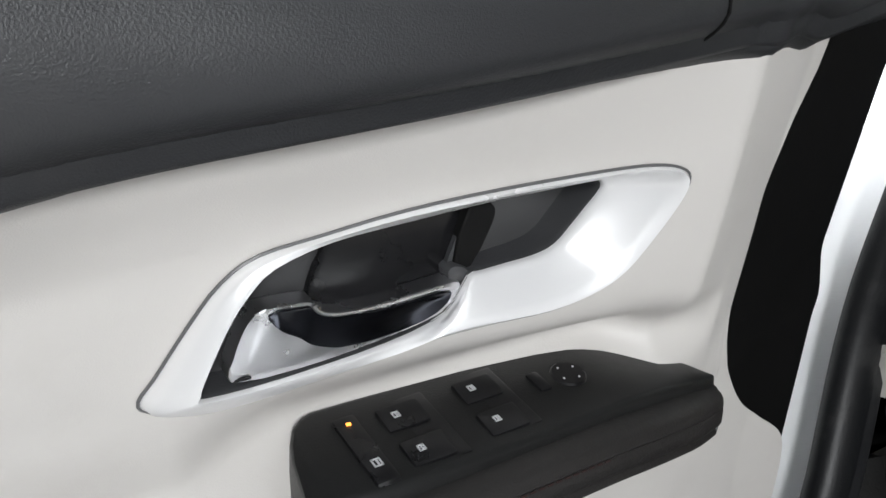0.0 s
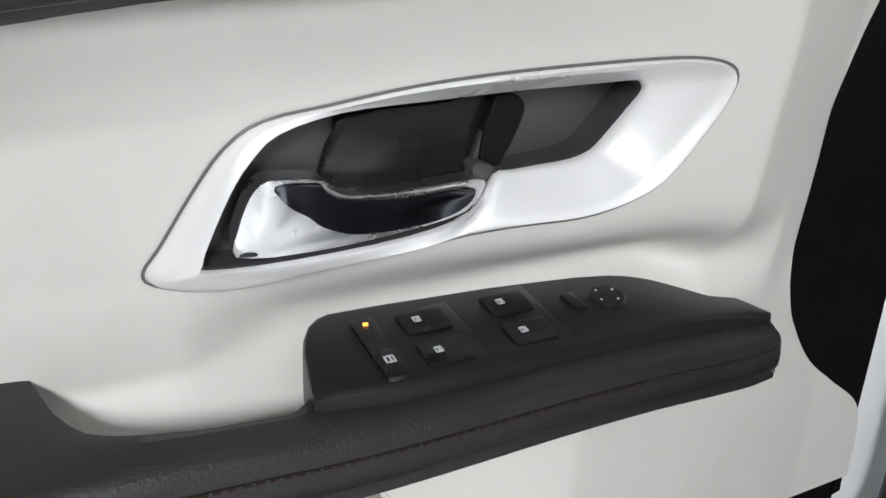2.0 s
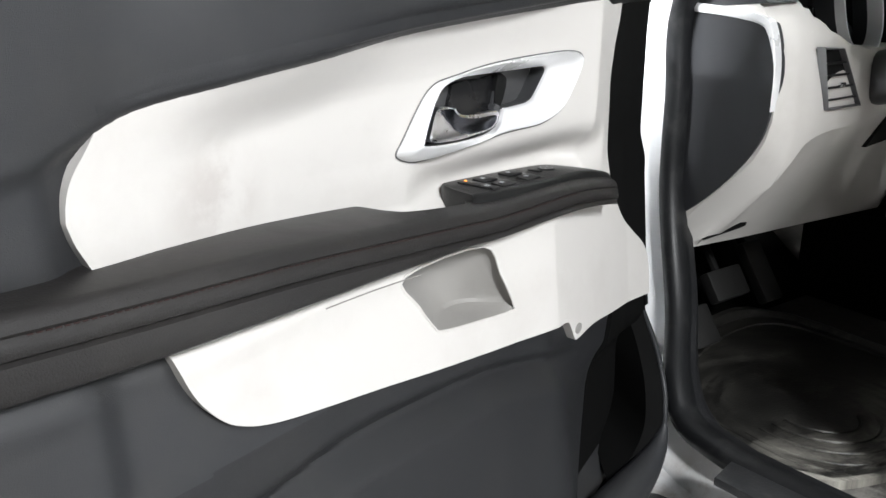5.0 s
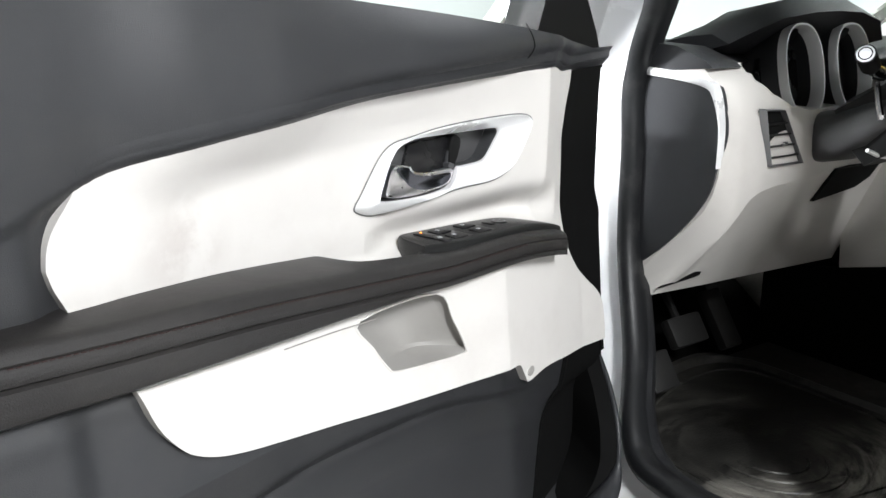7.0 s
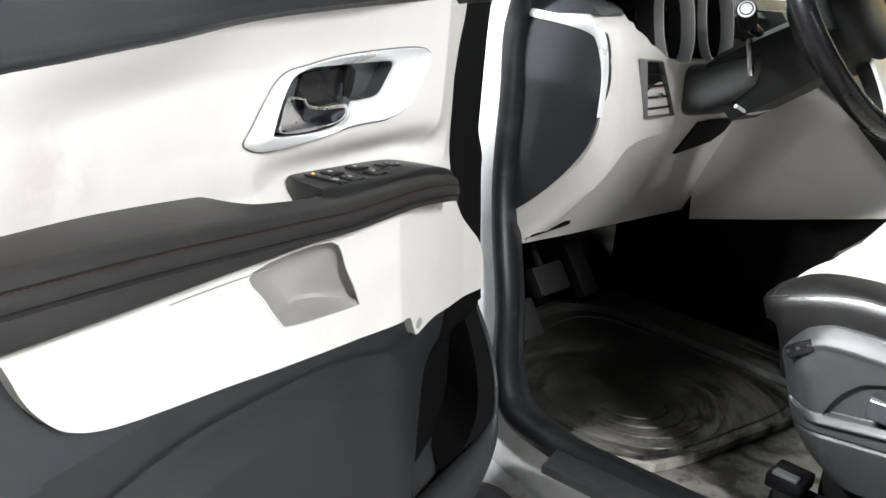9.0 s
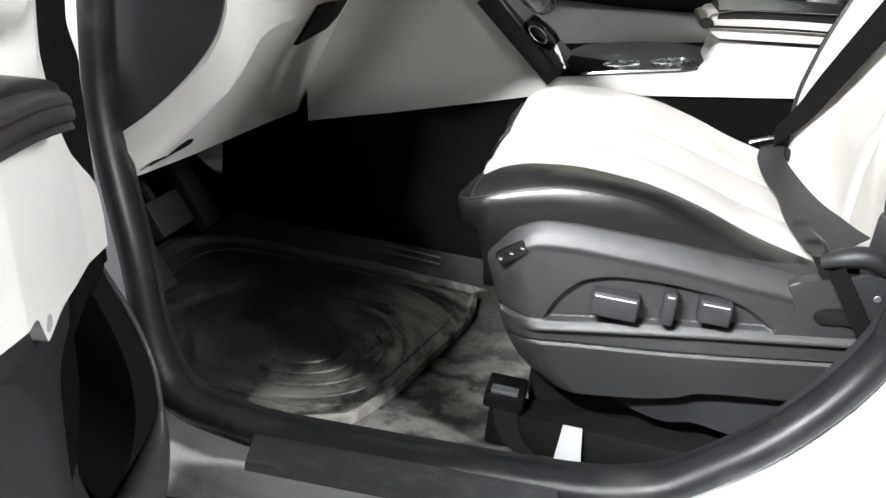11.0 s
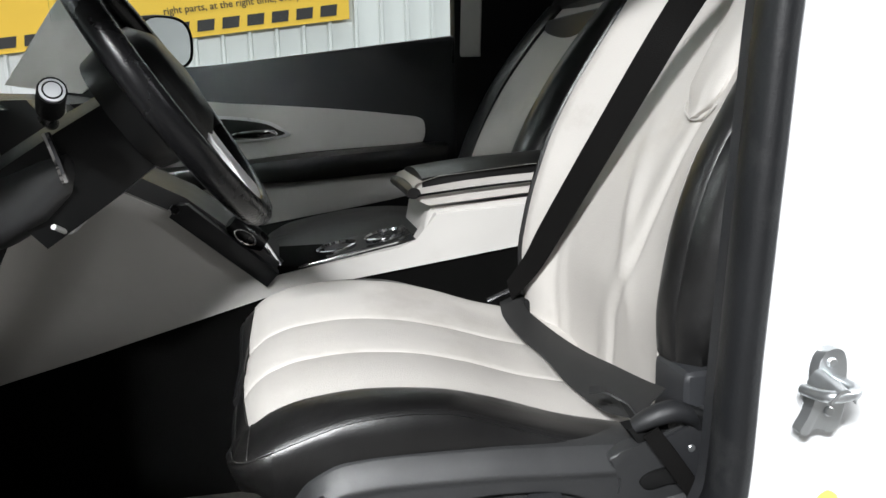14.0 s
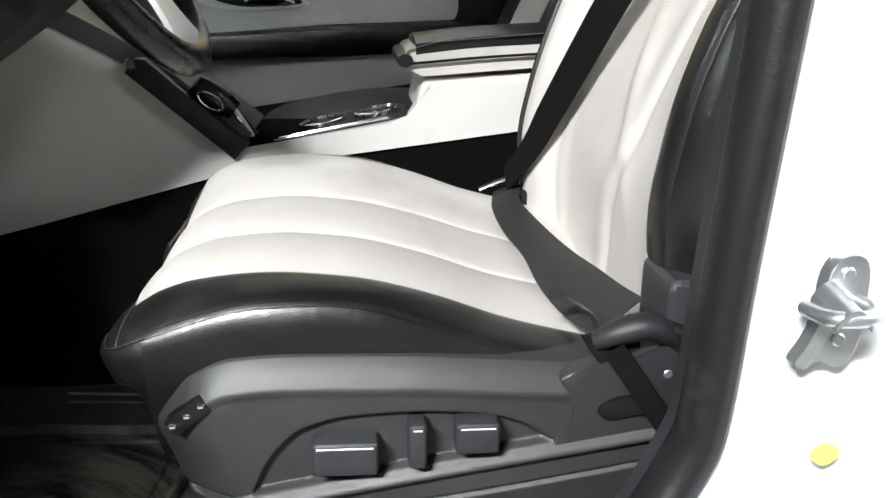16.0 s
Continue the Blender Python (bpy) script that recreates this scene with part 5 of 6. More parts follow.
part("rail_foot", loft([[Vector((0.222 + a, y + b, z)) for a, b in ((0, 0), (0.03, 0), (0.03, -0.03), (0, -0.03))] for y, z in ((-0.226, 0.430), (-0.232, 0.405), (-0.246, 0.385), (-0.262, 0.3725))]), PEDAL, seat, "dusty grey rail foot", 50)
part("rail_tab", prism([(0, 0), (0.034, 0), (0.03, 0.045), (0.006, 0.045)], lambda a, b, d: Vector((0.205 + 0.3 * b + d, -0.345 + a, 0.385 + b)), 0.003, 0.0006), MARK, seat, "small white plastic tab")

# backrest
BACK = [(0.62, -0.622), (0.70, -0.622), (0.78, -0.618), (0.85, -0.628), (0.95, -0.658), (1.02, -0.693), (1.10, -0.742), (1.19, -0.80), (1.30, -0.87), (1.34, -0.90)]


def back_pt(x, z):
    u = (x - 0.32) / 0.37
    y = interp(BACK, z) + 0.012 * u
    uc = max(-0.2, min(1.2, u))
    y -= 0.030 * math.sin(math.pi * max(0, min(1, u))) ** 0.8 * blend(0.5, 1, (z - 0.7) / 0.3)
    for c in (interp([(0.66, 0.44), (0.73, 0.41), (0.83, 0.26), (0.94, 0.17), (1.1, 0.10)], z), interp([(0.65, 0.88), (0.73, 0.90), (0.80, 0.88), (0.95, 0.78), (1.08, 0.62)], z)):
        y -= 0.0045 * math.exp(-((u - c) / 0.020) ** 2) * blend(0, 1, (1.12 - z) / 0.2)
        y += 0.0030 * math.exp(-((u - c - 0.06) / 0.05) ** 2) * blend(0, 1, (1.12 - z) / 0.2)
    y += 0.030 * blend(0, 1, (u - 0.80) / 0.25)
    y += 0.006 * noise.noise(Vector((x * 7, z * 5, 7)))
    y += 0.006 * math.exp(-((u - 0.35 - (z - 0.85) * 0.9) / 0.05) ** 2) * math.exp(-((z - 0.88) / 0.1) ** 2)
    return Vector((x + 0.05 * max(0, z - 1.0) * (0.5 - u), y, z))


part("backrest", shell(lambda u, v: back_pt(0.32 + 0.39 * u, 0.655 + v * 0.69), span(0, 1, 90), span(0, 1, 80), lambda u, v: (0, -0.06, 0)), LEATHER, seat, "creased light grey leather backrest")


def back_side(x_in, x_out):
    loops = []
    for z in span(0.742, 1.34, 40):
        p = back_pt(x_in, z)
        w = x_out - x_in
        k = blend(0.7, 1, (z - 0.742) / 0.03) * blend(0.4, 1, (1.34 - z) / 0.06)
        loops.append([p + Vector((0, -0.05, 0)), p, p + Vector((w * 0.2, 0.006 * k, 0)), p + Vector((w * 0.48, 0.003 * k, 0)), p + Vector((w * 0.515, -0.0015, 0)), p + Vector((w * 0.55, -0.0015, 0)), p + Vector((w * 0.78, -0.020, 0)), p + Vector((w * 0.92 * k, -0.045, 0)), p + Vector((w * 1.02 * k, -0.09, 0)), p + Vector((w * 0.85 * k, -0.135, 0)), p + Vector((0, -0.14, 0))])
    return loft(loops)


part("back_bolster", back_side(0.322, 0.232), BLACK_LEATHER, seat, "black leather backrest bolster with a seam", 50)
part("back_piping", tube([back_pt(0.713, z) + Vector((0, 0.001, 0)) for z in span(0.68, 1.33, 40)], 0.0045, 8), BLACK_LEATHER, seat, "black piping along the backrest's edge")
part("back_skirt", box((0.238, -0.72, 0.60), (0.318, -0.618, 0.742), 0.012, 3), SOFT, seat, "charcoal plastic skirt below the backrest")
part("back_shell", loft([[Vector((x, interp(BACK, z) + y, z)) for x, y in ((0.26, -0.10), (0.72, -0.10), (0.70, -0.16), (0.28, -0.16))] for z in span(0.62, 1.34, 12)]), SOFT, seat, "charcoal back shell")
part("shoulder_pad", shell(lambda u, v: back_pt(0.39 + 0.05 * (2 * u - 1) * (1 - 0.8 * max(0, 1 - v * 7) ** 2.2) + 0.06 * v, 1.002 + v * 0.32 + 0.006 * (2 * u - 1) ** 2 * max(0, 1 - v * 8)) + Vector((0, 0.004 + 0.013 * (1 - (2 * u - 1) ** 4) * blend(0.35, 1, v * 8), 0)), span(0, 1, 20), span(0, 1, 40), lambda u, v: (0, -0.02, 0)), LEATHER, seat, "rounded light grey leather pad", 50)
part("pad_groove", tube([back_pt(0.39 + 0.054 * math.cos(a), 1.004 + 0.024 + 0.028 * math.sin(a)) + Vector((0, 0.0035, 0)) for a in span(math.pi * 1.1, math.pi * 1.9, 14)], 0.0014, 6), LEATHER, seat)

# ---------------------------------------------------------------- seat belt
belt = thing("seat_belt", (0.45, -0.58, 0.70), "black seat belt fastened across the driver's seat", "seat belt")
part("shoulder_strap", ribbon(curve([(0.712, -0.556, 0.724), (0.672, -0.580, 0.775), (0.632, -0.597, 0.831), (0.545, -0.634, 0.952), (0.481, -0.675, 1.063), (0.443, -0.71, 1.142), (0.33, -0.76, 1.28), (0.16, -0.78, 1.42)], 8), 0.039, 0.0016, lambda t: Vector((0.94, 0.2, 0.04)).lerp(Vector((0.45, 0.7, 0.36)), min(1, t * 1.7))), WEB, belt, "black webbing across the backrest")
LAP_HI = curve([(0.71, -0.577, 0.716), (0.65, -0.567, 0.708), (0.56, -0.585, 0.694), (0.48, -0.597, 0.692), (0.38, -0.597, 0.706), (0.29, -0.592, 0.721), (0.23, -0.592, 0.731)], 6)
LAP_LO = curve([(0.71, -0.539, 0.707), (0.65, -0.529, 0.700), (0.56, -0.530, 0.694), (0.48, -0.538, 0.691), (0.38, -0.538, 0.688), (0.29, -0.547, 0.689), (0.23, -0.563, 0.700)], 6)
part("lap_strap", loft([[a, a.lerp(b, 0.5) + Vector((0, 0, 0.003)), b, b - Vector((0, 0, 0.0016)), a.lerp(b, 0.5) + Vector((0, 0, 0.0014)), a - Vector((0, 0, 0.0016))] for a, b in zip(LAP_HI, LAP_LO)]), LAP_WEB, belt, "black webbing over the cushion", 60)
part("strap_fold", ribbon(curve([(0.268, -0.522, 0.722), (0.262, -0.536, 0.722), (0.252, -0.552, 0.712), (0.236, -0.560, 0.700)], 5), 0.012, 0.002, lambda t: (1.0, 0.3, 0.2)), LAP_WEB, belt)
bk = part("buckle", box((0.69, -0.606, 0.655), (0.722, -0.566, 0.712), 0.006, 3), PANEL, belt, "black plastic buckle")
part("tongue", tube([(0.722, -0.522, 0.707), (0.72, -0.548, 0.718), (0.72, -0.578, 0.728)], 0.0065, 10, flat=0.7), GLOSS, bk, "black belt tongue")
part("anchor_sleeve", tube(curve([(0.214, -0.550, 0.700), (0.208, -0.566, 0.710), (0.205, -0.588, 0.716), (0.206, -0.606, 0.709), (0.210, -0.618, 0.697)], 5), lambda t: 0.010 + 0.0045 * math.sin(math.pi * min(1, t * 1.1)), 14, flat=0.8), HARD, belt, "charcoal sleeve round the belt's anchor")
part("anchor_end", tube(curve([(0.203, -0.604, 0.716), (0.200, -0.618, 0.710), (0.202, -0.624, 0.696)], 4), 0.006, 10), PANEL, belt)
part("anchor_strap", ribbon(curve([(0.196, -0.560, 0.700), (0.193, -0.585, 0.665), (0.194, -0.612, 0.625), (0.20, -0.630, 0.59)], 6), 0.018, 0.003, lambda t: (0.2, 0.95, 0.3)), WEB, belt, "black strap to the floor anchor")
part("anchor_gusset", prism([(-0.540, 0.700), (-0.585, 0.704), (-0.59, 0.684), (-0.556, 0.678)], at_shield(0.206), 0.02, 0.003), BLACK, belt)

# ---------------------------------------------------------------- dashboard
dash = thing("dashboard", (0.85, 0.35, 0.8), "two-tone dashboard, charcoal over light grey, with a side air vent", "dashboard")
FRONT = [(0.60, 0.30), (0.63, 0.262), (0.665, 0.228), (0.71, 0.205), (0.752, 0.178), (0.785, 0.164), (0.82, 0.155), (0.86, 0.150), (0.95, 0.156), (1.0, 0.172), (1.03, 0.20)]
CREASE = [(0.256, 0.650), (0.27, 0.667), (0.285, 0.71), (0.30, 0.752), (0.318, 0.79), (0.335, 0.818), (0.36, 0.830), (0.40, 0.836), (1.7, 0.838)]
RECEDE = [(0.65, 0.092), (0.68, 0.080), (0.75, 0.052), (0.82, 0.016), (0.88, 0.008), (1.04, 0.008)]


def dash_loop(x, sy=0.0):
    """Upright face down to a crease, then a flat underside running forward to the bottom edge."""
    top = interp([(0.26, 1.05), (0.325, 1.04), (0.36, 1.0), (0.43, 0.962), (0.5, 0.95), (0.78, 0.95), (0.84, 1.04)], x)
    crease = interp(CREASE, x)
    edge = max(0.0, 1 - (x - 0.256) / 0.045)

    def front(z):
        return interp(FRONT, z) + edge * interp(RECEDE, z) + sy
    yc = front(crease)
    yb = max(0.285 + sy * 0.3, yc + 0.02)
    zb = 0.632 - 0.042 * (x - 0.27) - 0.4 * max(0.0, yb - 0.285)
    out = [Vector((x, 0.6, 0.60)), Vector((x, yb + 0.08, zb - 0.004))] + [Vector((x, yb + (yc - yb) * t, zb + (crease - zb) * t)) for t in span(0, 1, 5)]
    out += [Vector((x, front(z), min(top, z))) for z in span(crease + 0.003, 0.92, 9) + [0.94, 0.96, 0.98, 1.0, 1.015, 1.03]]
    return out + [Vector((x, 0.26, min(top, 1.045))), Vector((x, 0.6, min(top, 1.045)))]


dash_x = [0.256, 0.259, 0.262, 0.266, 0.27, 0.275, 0.28, 0.285, 0.29, 0.295, 0.30, 0.306, 0.312, 0.318, 0.324, 0.33, 0.336, 0.345, 0.355, 0.37, 0.385, 0.40, 0.42, 0.44, 0.48, 0.54, 0.60, 0.70, 0.80, 1.0, 1.62]
part("dash_panel", loft([dash_loop(x, interp([(0.30, 0.0), (0.40, -0.006), (0.48, 0.0), (0.54, 0.012), (0.60, 0.03), (0.70, 0.045), (1.0, 0.05), (1.62, 0.08)], x)) for x in dash_x]), LIGHT, dash, "light grey lower dashboard", 24)
CAP = curve([(0.45, 1.030, 0), (0.33, 1.022, 0), (0.24, 1.015, 0), (0.19, 1.006, 0), (0.172, 0.990, 0), (0.160, 0.94, 0), (0.160, 0.88, 0), (0.178, 0.82, 0), (0.236, 0.748, 0), (0.318, 0.679, 0), (0.45, 0.60, 0)], 5, True)
cap = part("end_cap", prism([(p.x, p.y) for p in CAP], lambda a, b, d: Vector((0.252 + d, a, b)), 0.02, 0.002), SOFT, dash, "charcoal end cap with a silver edge")
SE = curve([(0.44, 1.0315, 0), (0.33, 1.024, 0), (0.24, 1.017, 0), (0.188, 1.008, 0), (0.170, 0.990, 0), (0.1585, 0.94, 0), (0.1585, 0.875, 0)], 6)
loops = []
for i, p in enumerate(SE):
    d = (SE[min(i + 1, len(SE) - 1)] - SE[max(i - 1, 0)]).normalized()
    w = 0.0125 * blend(1, 0.02, (i / (len(SE) - 1) - 0.55) / 0.45)
    q = p + Vector((-d.y, d.x, 0)) * w
    loops.append([Vector((x, a.x, a.y)) for x, a in ((0.2475, p), (0.2465, p.lerp(q, 0.5)), (0.249, q), (0.256, q), (0.262, p))])
part("silver_edge", loft(loops), SILVER, cap, "satin silver edge", 50)
part("dash_top", loft([[Vector((x, a + back * (1 if a < 0.5 else 0), b)) for a, b in ((0.185, 1.026), (0.20, 1.036), (0.26, 1.058 - low), (0.45, 1.070 - 1.3 * low), (0.80, 1.048), (0.80, 1.02), (0.26, 1.02))] for x, back, low in ((0.255, 0, 0), (0.28, 0, 0), (0.325, 0.0, 0.002), (0.36, 0.05, 0.012), (0.40, 0.085, 0.013), (0.74, 0.085, 0.013), (0.82, 0.0, 0.013), (1.2, 0, 0.013), (1.60, 0.02, 0.013))]), SOFT, dash, "charcoal soft dashboard top", 40)
part("cluster_hood", loft([[Vector((x, 0.30 - 0.02 * h, 1.04)), Vector((x, 0.225 - 0.035 * h, 1.06 + 0.05 * h)), Vector((x, 0.26 - 0.03 * h, 1.075 + 0.06 * h)), Vector((x, 0.31, 1.070 + 0.05 * h)), Vector((x, 0.42, 1.050))] for x, h in ((0.34, 0.0), (0.38, 0.35), (0.44, 0.8), (0.52, 1.0), (0.59, 1.05), (0.66, 1.0), (0.74, 0.7), (0.80, 0.0))]), SOFT, dash, "charcoal hood over the instruments")
for cx in (0.515, 0.665):
    q = Matrix.Translation((cx, 0.20, 1.015)) @ Matrix.Rotation(radians(-12), 4, "X")
    def hoop(r, d):
        return [q @ Vector((r * 0.056 * math.copysign(abs(math.cos(a)) ** 0.8, math.cos(a)), d, r * 0.080 * math.copysign(abs(math.sin(a)) ** 0.8, math.sin(a)))) for a in span(0, 2 * math.pi * 31 / 32, 31)]
    g = part("gauge_ring", loft([hoop(1.0, 0.012), hoop(1.0, 0.0), hoop(0.98, -0.005), hoop(0.94, -0.005), hoop(0.90, 0.004), hoop(0.89, 0.02)], caps=False), SILVER, dash, "satin silver gauge ring")
    part("gauge_tube", loft([hoop(1.0, 0.012), hoop(1.02, 0.08), hoop(0.88, 0.07), hoop(0.89, 0.02)], caps=False), SOFT, g)
    part("gauge_face", disc(q @ Vector((0, 0.045, 0)), q.to_3x3() @ Vector((0, -1, 0)), 0.062, 0.01, 28), GLOSS, g, "black gauge face")
# vent
VQ = [(0.335, 0.960), (0.382, 0.957), (0.444, 0.871), (0.362, 0.872)]
vent = part("air_vent", loft([[Vector((0.385 + (x - 0.385) * k, y, 0.913 + (z - 0.913) * k)) for x, z in VQ] for k, y in ((1.07, 0.152), (1.07, 0.1395), (1.045, 0.1375), (1.0, 0.1395), (0.99, 0.20))], caps=False), GREY, dash, "side air vent with a grey frame", 50)
part("vent_throat", prism(VQ, lambda a, b, d: Vector((a, 0.1475 + d, b)), 0.01, 0), BLACK, vent)
for k in range(4):
    z = 0.884 + k * 0.018
    xa, xb = interp([(0.872, 0.362), (0.96, 0.335)], z), interp([(0.871, 0.444), (0.957, 0.382)], z)
    part("slat", box((xa, 0.1405, z - 0.0012), (xb, 0.149, z + 0.0012), 0.0005, 1), PANEL, vent)
part("vent_tab", box((0.385, 0.137, 0.902), (0.397, 0.143, 0.909), 0.0015, 2), CHROME, vent)
part("dash_button", disc((0.545, 0.148, 0.872), (0, -1, 0), 0.009, 0.01, 16), DARK, dash)
part("fuse_latch", prism([(0.268, 0.648), (0.345, 0.668), (0.362, 0.665), (0.366, 0.657), (0.35, 0.654)], lambda a, b, d: Vector((a, 0.279 - 0.64 * (b - 0.632) + d, b)), 0.006, 0), BLACK, dash, "small black slot")

# steering wheel and column
wheel = thing("steering_wheel", (0.55, -0.113, 1.05), "black leather steering wheel with silver spokes, on a grey column", "steering wheel")
WM = Matrix.Translation((0.55, -0.078, 1.052)) @ Matrix.Rotation(radians(-33), 4, "X")


def on_wheel(x, d, z):
    """x across, d towards the dashboard, z up in the wheel's plane."""
    return WM @ Vector((x, d, z))


part("rim", loft([[on_wheel((0.187 + 0.020 * math.cos(b) * (1 if math.cos(b) < 0 else 0.8)) * math.cos(a), 0.0175 * math.sin(b), (0.187 + 0.018 * math.cos(b)) * math.sin(a)) for b in span(0, 2 * math.pi * 11 / 12, 11)] for a in span(0, 2 * math.pi, 72)], caps=False), WHEEL_SKIN, wheel, "glossy worn black leather rim", 60)
part("airbag_cover", loft([[on_wheel(0.105 * k * math.cos(a), d, 0.085 * k * math.copysign(abs(math.sin(a)) ** 0.8, math.sin(a))) for a in span(0, 2 * math.pi * 23 / 24, 23)] for k, d in ((0.9, 0.06), (1.0, 0.02), (0.96, -0.008), (0.7, -0.026), (0.2, -0.032))]), PANEL, wheel, "black hub cover", 50)
for sx in (-1, 1):
    part("spoke", loft([[on_wheel(sx * x, d, z) for x, d, z in ((a, -0.006, 0.022), (a, 0.014, 0.018), (a, 0.014, -0.018), (a, -0.006, -0.022))] for a in (0.06, 0.10, 0.14, 0.178)]), PANEL, wheel)
part("lower_spoke", loft([[on_wheel(x, d, z) for x, d in ((-w, -0.004), (w, -0.004), (w, 0.014), (-w, 0.014))] for z, w in ((-0.05, 0.045), (-0.10, 0.034), (-0.14, 0.036), (-0.180, 0.050))]), PANEL, wheel)
part("spoke_plate", prism([(p.x, p.y) for p in curve([(-0.030, -0.062, 0), (0.030, -0.062, 0), (0.034, -0.10, 0), (0.046, -0.145, 0), (0.064, -0.176, 0), (-0.064, -0.176, 0), (-0.046, -0.145, 0), (-0.034, -0.10, 0)], 3, True)], lambda a, b, d: on_wheel(a, -0.012 + d, b), 0.006, 0.0015), SILVER, wheel, "satin silver lower spoke")
column = thing("steering_column", (0.55, 0.05, 0.98), "grey and black steering column shroud with stalks", "steering column")
part("shroud", loft([[WM @ Vector((x * k, d, z * k - 0.01)) for x, z in ((-0.05, 0.03), (0, 0.045), (0.05, 0.03), (0.058, -0.02), (0.04, -0.055), (-0.04, -0.055), (-0.058, -0.02))] for d, k in ((0.04, 0.9), (0.06, 1.05), (0.12, 1.15), (0.22, 1.2))]), PANEL, column, "black upper shroud", 40)
part("lower_shroud", loft([[Vector((0.55 + 0.082 * k * math.copysign(abs(math.cos(a)) ** 0.6, math.cos(a)), y, zc + h * math.copysign(abs(math.sin(a)) ** 0.6, math.sin(a)))) for a in span(0, 2 * math.pi * 19 / 20, 19)] for y, zc, h, k in ((0.022, 0.958, 0.022, 0.8), (0.030, 0.956, 0.030, 0.95), (0.06, 0.938, 0.040, 1.0), (0.11, 0.915, 0.045, 0.95), (0.15, 0.905, 0.045, 0.75), (0.21, 0.898, 0.040, 0.5))]), SHROUD, column, "grey lower shroud", 40)
part("shroud_button", disc((0.474, 0.072, 0.93), (-0.8, -0.6, 0), 0.008, 0.012, 14), PANEL, column, "small round black button")
part("shroud_trim", tube(curve([(0.478, 0.05, 0.898), (0.52, 0.042, 0.885), (0.60, 0.042, 0.888)], 4), 0.0035, 8), SILVER, column, "thin silver trim line")
part("knee_recess", prism([(0.603, 0.772), (0.625, 0.835), (0.80, 0.830), (0.79, 0.80), (0.75, 0.782)], lambda a, b, d: Vector((a, 0.207 + 0.07 * (a - 0.60) - 0.45 * (b - 0.772) + d, b)), 0.05, 0), BLACK, column, "black opening under the column")
stalk = part("stalk", tube([(0.50, 0.045, 1.015), (0.44, 0.035, 1.025), (0.40, 0.02, 1.035)], lambda t: 0.008 + 0.004 * t, 12), GLOSS, column, "black indicator stalk")
part("stalk_knob", tube([(0.402, 0.021, 1.034), (0.385, 0.016, 1.042), (0.362, 0.008, 1.052)], lambda t: 0.0145, 18), BLACK, stalk)
for k, (r, m) in enumerate(((0.0125, MARK), (0.0100, BLACK), (0.0082, MARK))):
    part("end_mark", disc(Vector((0.3605 - 0.0004 * k, 0.0075 - 0.0002 * k, 1.0525 + 0.0002 * k)), (-0.85, -0.3, 0.42), r, 0.003, 20, 0.0003), m, stalk)
part("stalk_chrome", tube([(0.47, 0.045, 1.005), (0.465, 0.035, 0.975), (0.47, 0.03, 0.95)], 0.005, 8), CHROME, column)

# ---------------------------------------------------------------- centre console
CX = 0.83
console = thing("centre_console", (0.95, -0.2, 0.373), "light grey centre console with padded armrest and gear selector", "console")


def flat_side(x):
    return lambda a, b, d: Vector((x + d, a, b))


part("console_side", prism([(0.27, 0.590), (0.10, 0.635), (-0.19, 0.715), (-0.65, 0.778), (-0.80, 0.79), (-0.80, 0.845), (-0.655, 0.845), (-0.46, 0.838), (-0.43, 0.79), (-0.40, 0.782), (-0.19, 0.742), (-0.045, 0.855), (0.10, 0.93), (0.30, 0.93)], flat_side(CX), 0.05, 0.004), LIGHT, console, "light grey console side panel", 30)
part("console_core", box((CX + 0.02, -0.85, 0.373), (CX + 0.20, 0.4, 0.76), 0.01), SHADED_CARPET, console, "carpeted tunnel side, near black for the footwell's shade")
part("console_carpet", prism([(0.45, 0.36), (0.45, 0.56), (0.27, 0.588), (0.10, 0.633), (-0.19, 0.713), (-0.65, 0.776), (-0.85, 0.79), (-0.85, 0.36)], flat_side(CX + 0.006), 0.02, 0), SHADED_CARPET, console)
part("console_box", loft([[Vector((x, a, b)) for a, b in ((-0.44, 0.80), (-0.447, 0.835), (-0.455, 0.846), (-0.80, 0.866), (-0.80, 0.76))] for x in (CX + 0.004, CX + 0.20)]), LIGHT, console, "light grey storage box", 30)
lid = part("armrest_lid", loft([[Vector((0.93 + (x - 0.93) * k, a, b)) for a, b in ((-0.425, 0.862), (-0.418, 0.874), (-0.43, 0.888), (-0.47, 0.899), (-0.62, 0.912), (-0.82, 0.922), (-0.82, 0.872), (-0.62, 0.864), (-0.45, 0.850))] for x, k in ((CX - 0.004, 0.96), (CX - 0.008, 1.0), (CX + 0.02, 1.0), (CX + 0.10, 1.0), (CX + 0.19, 1.0), (CX + 0.208, 0.97))]), LEATHER, console, "light grey padded lid with a black rim", 40)
part("lid_seam", tube(curve([(CX - 0.0085, -0.43, 0.868), (CX - 0.009, -0.55, 0.879), (CX - 0.009, -0.70, 0.888), (CX - 0.009, -0.80, 0.892)], 4), 0.0022, 6), BLACK, lid)
part("lid_nose", tube([(CX - 0.01, -0.424, 0.872), (CX + 0.1, -0.421, 0.876), (CX + 0.2, -0.424, 0.872)], 0.012, 10, flat=0.8), BLACK_LEATHER, lid, "black padded front edge")
part("lid_top", shell(lambda u, v: Vector((CX + 0.2 * u, -0.44 - 0.37 * v, 0.895 + 0.022 * v + 0.010 * math.sin(math.pi * u) + 0.006 * math.sin(math.pi * min(1, v * 3) / 2))), span(0, 1, 10), span(0, 1, 14), lambda u, v: (0, 0, -0.015)), BLACK_LEATHER, lid, "black leather top")
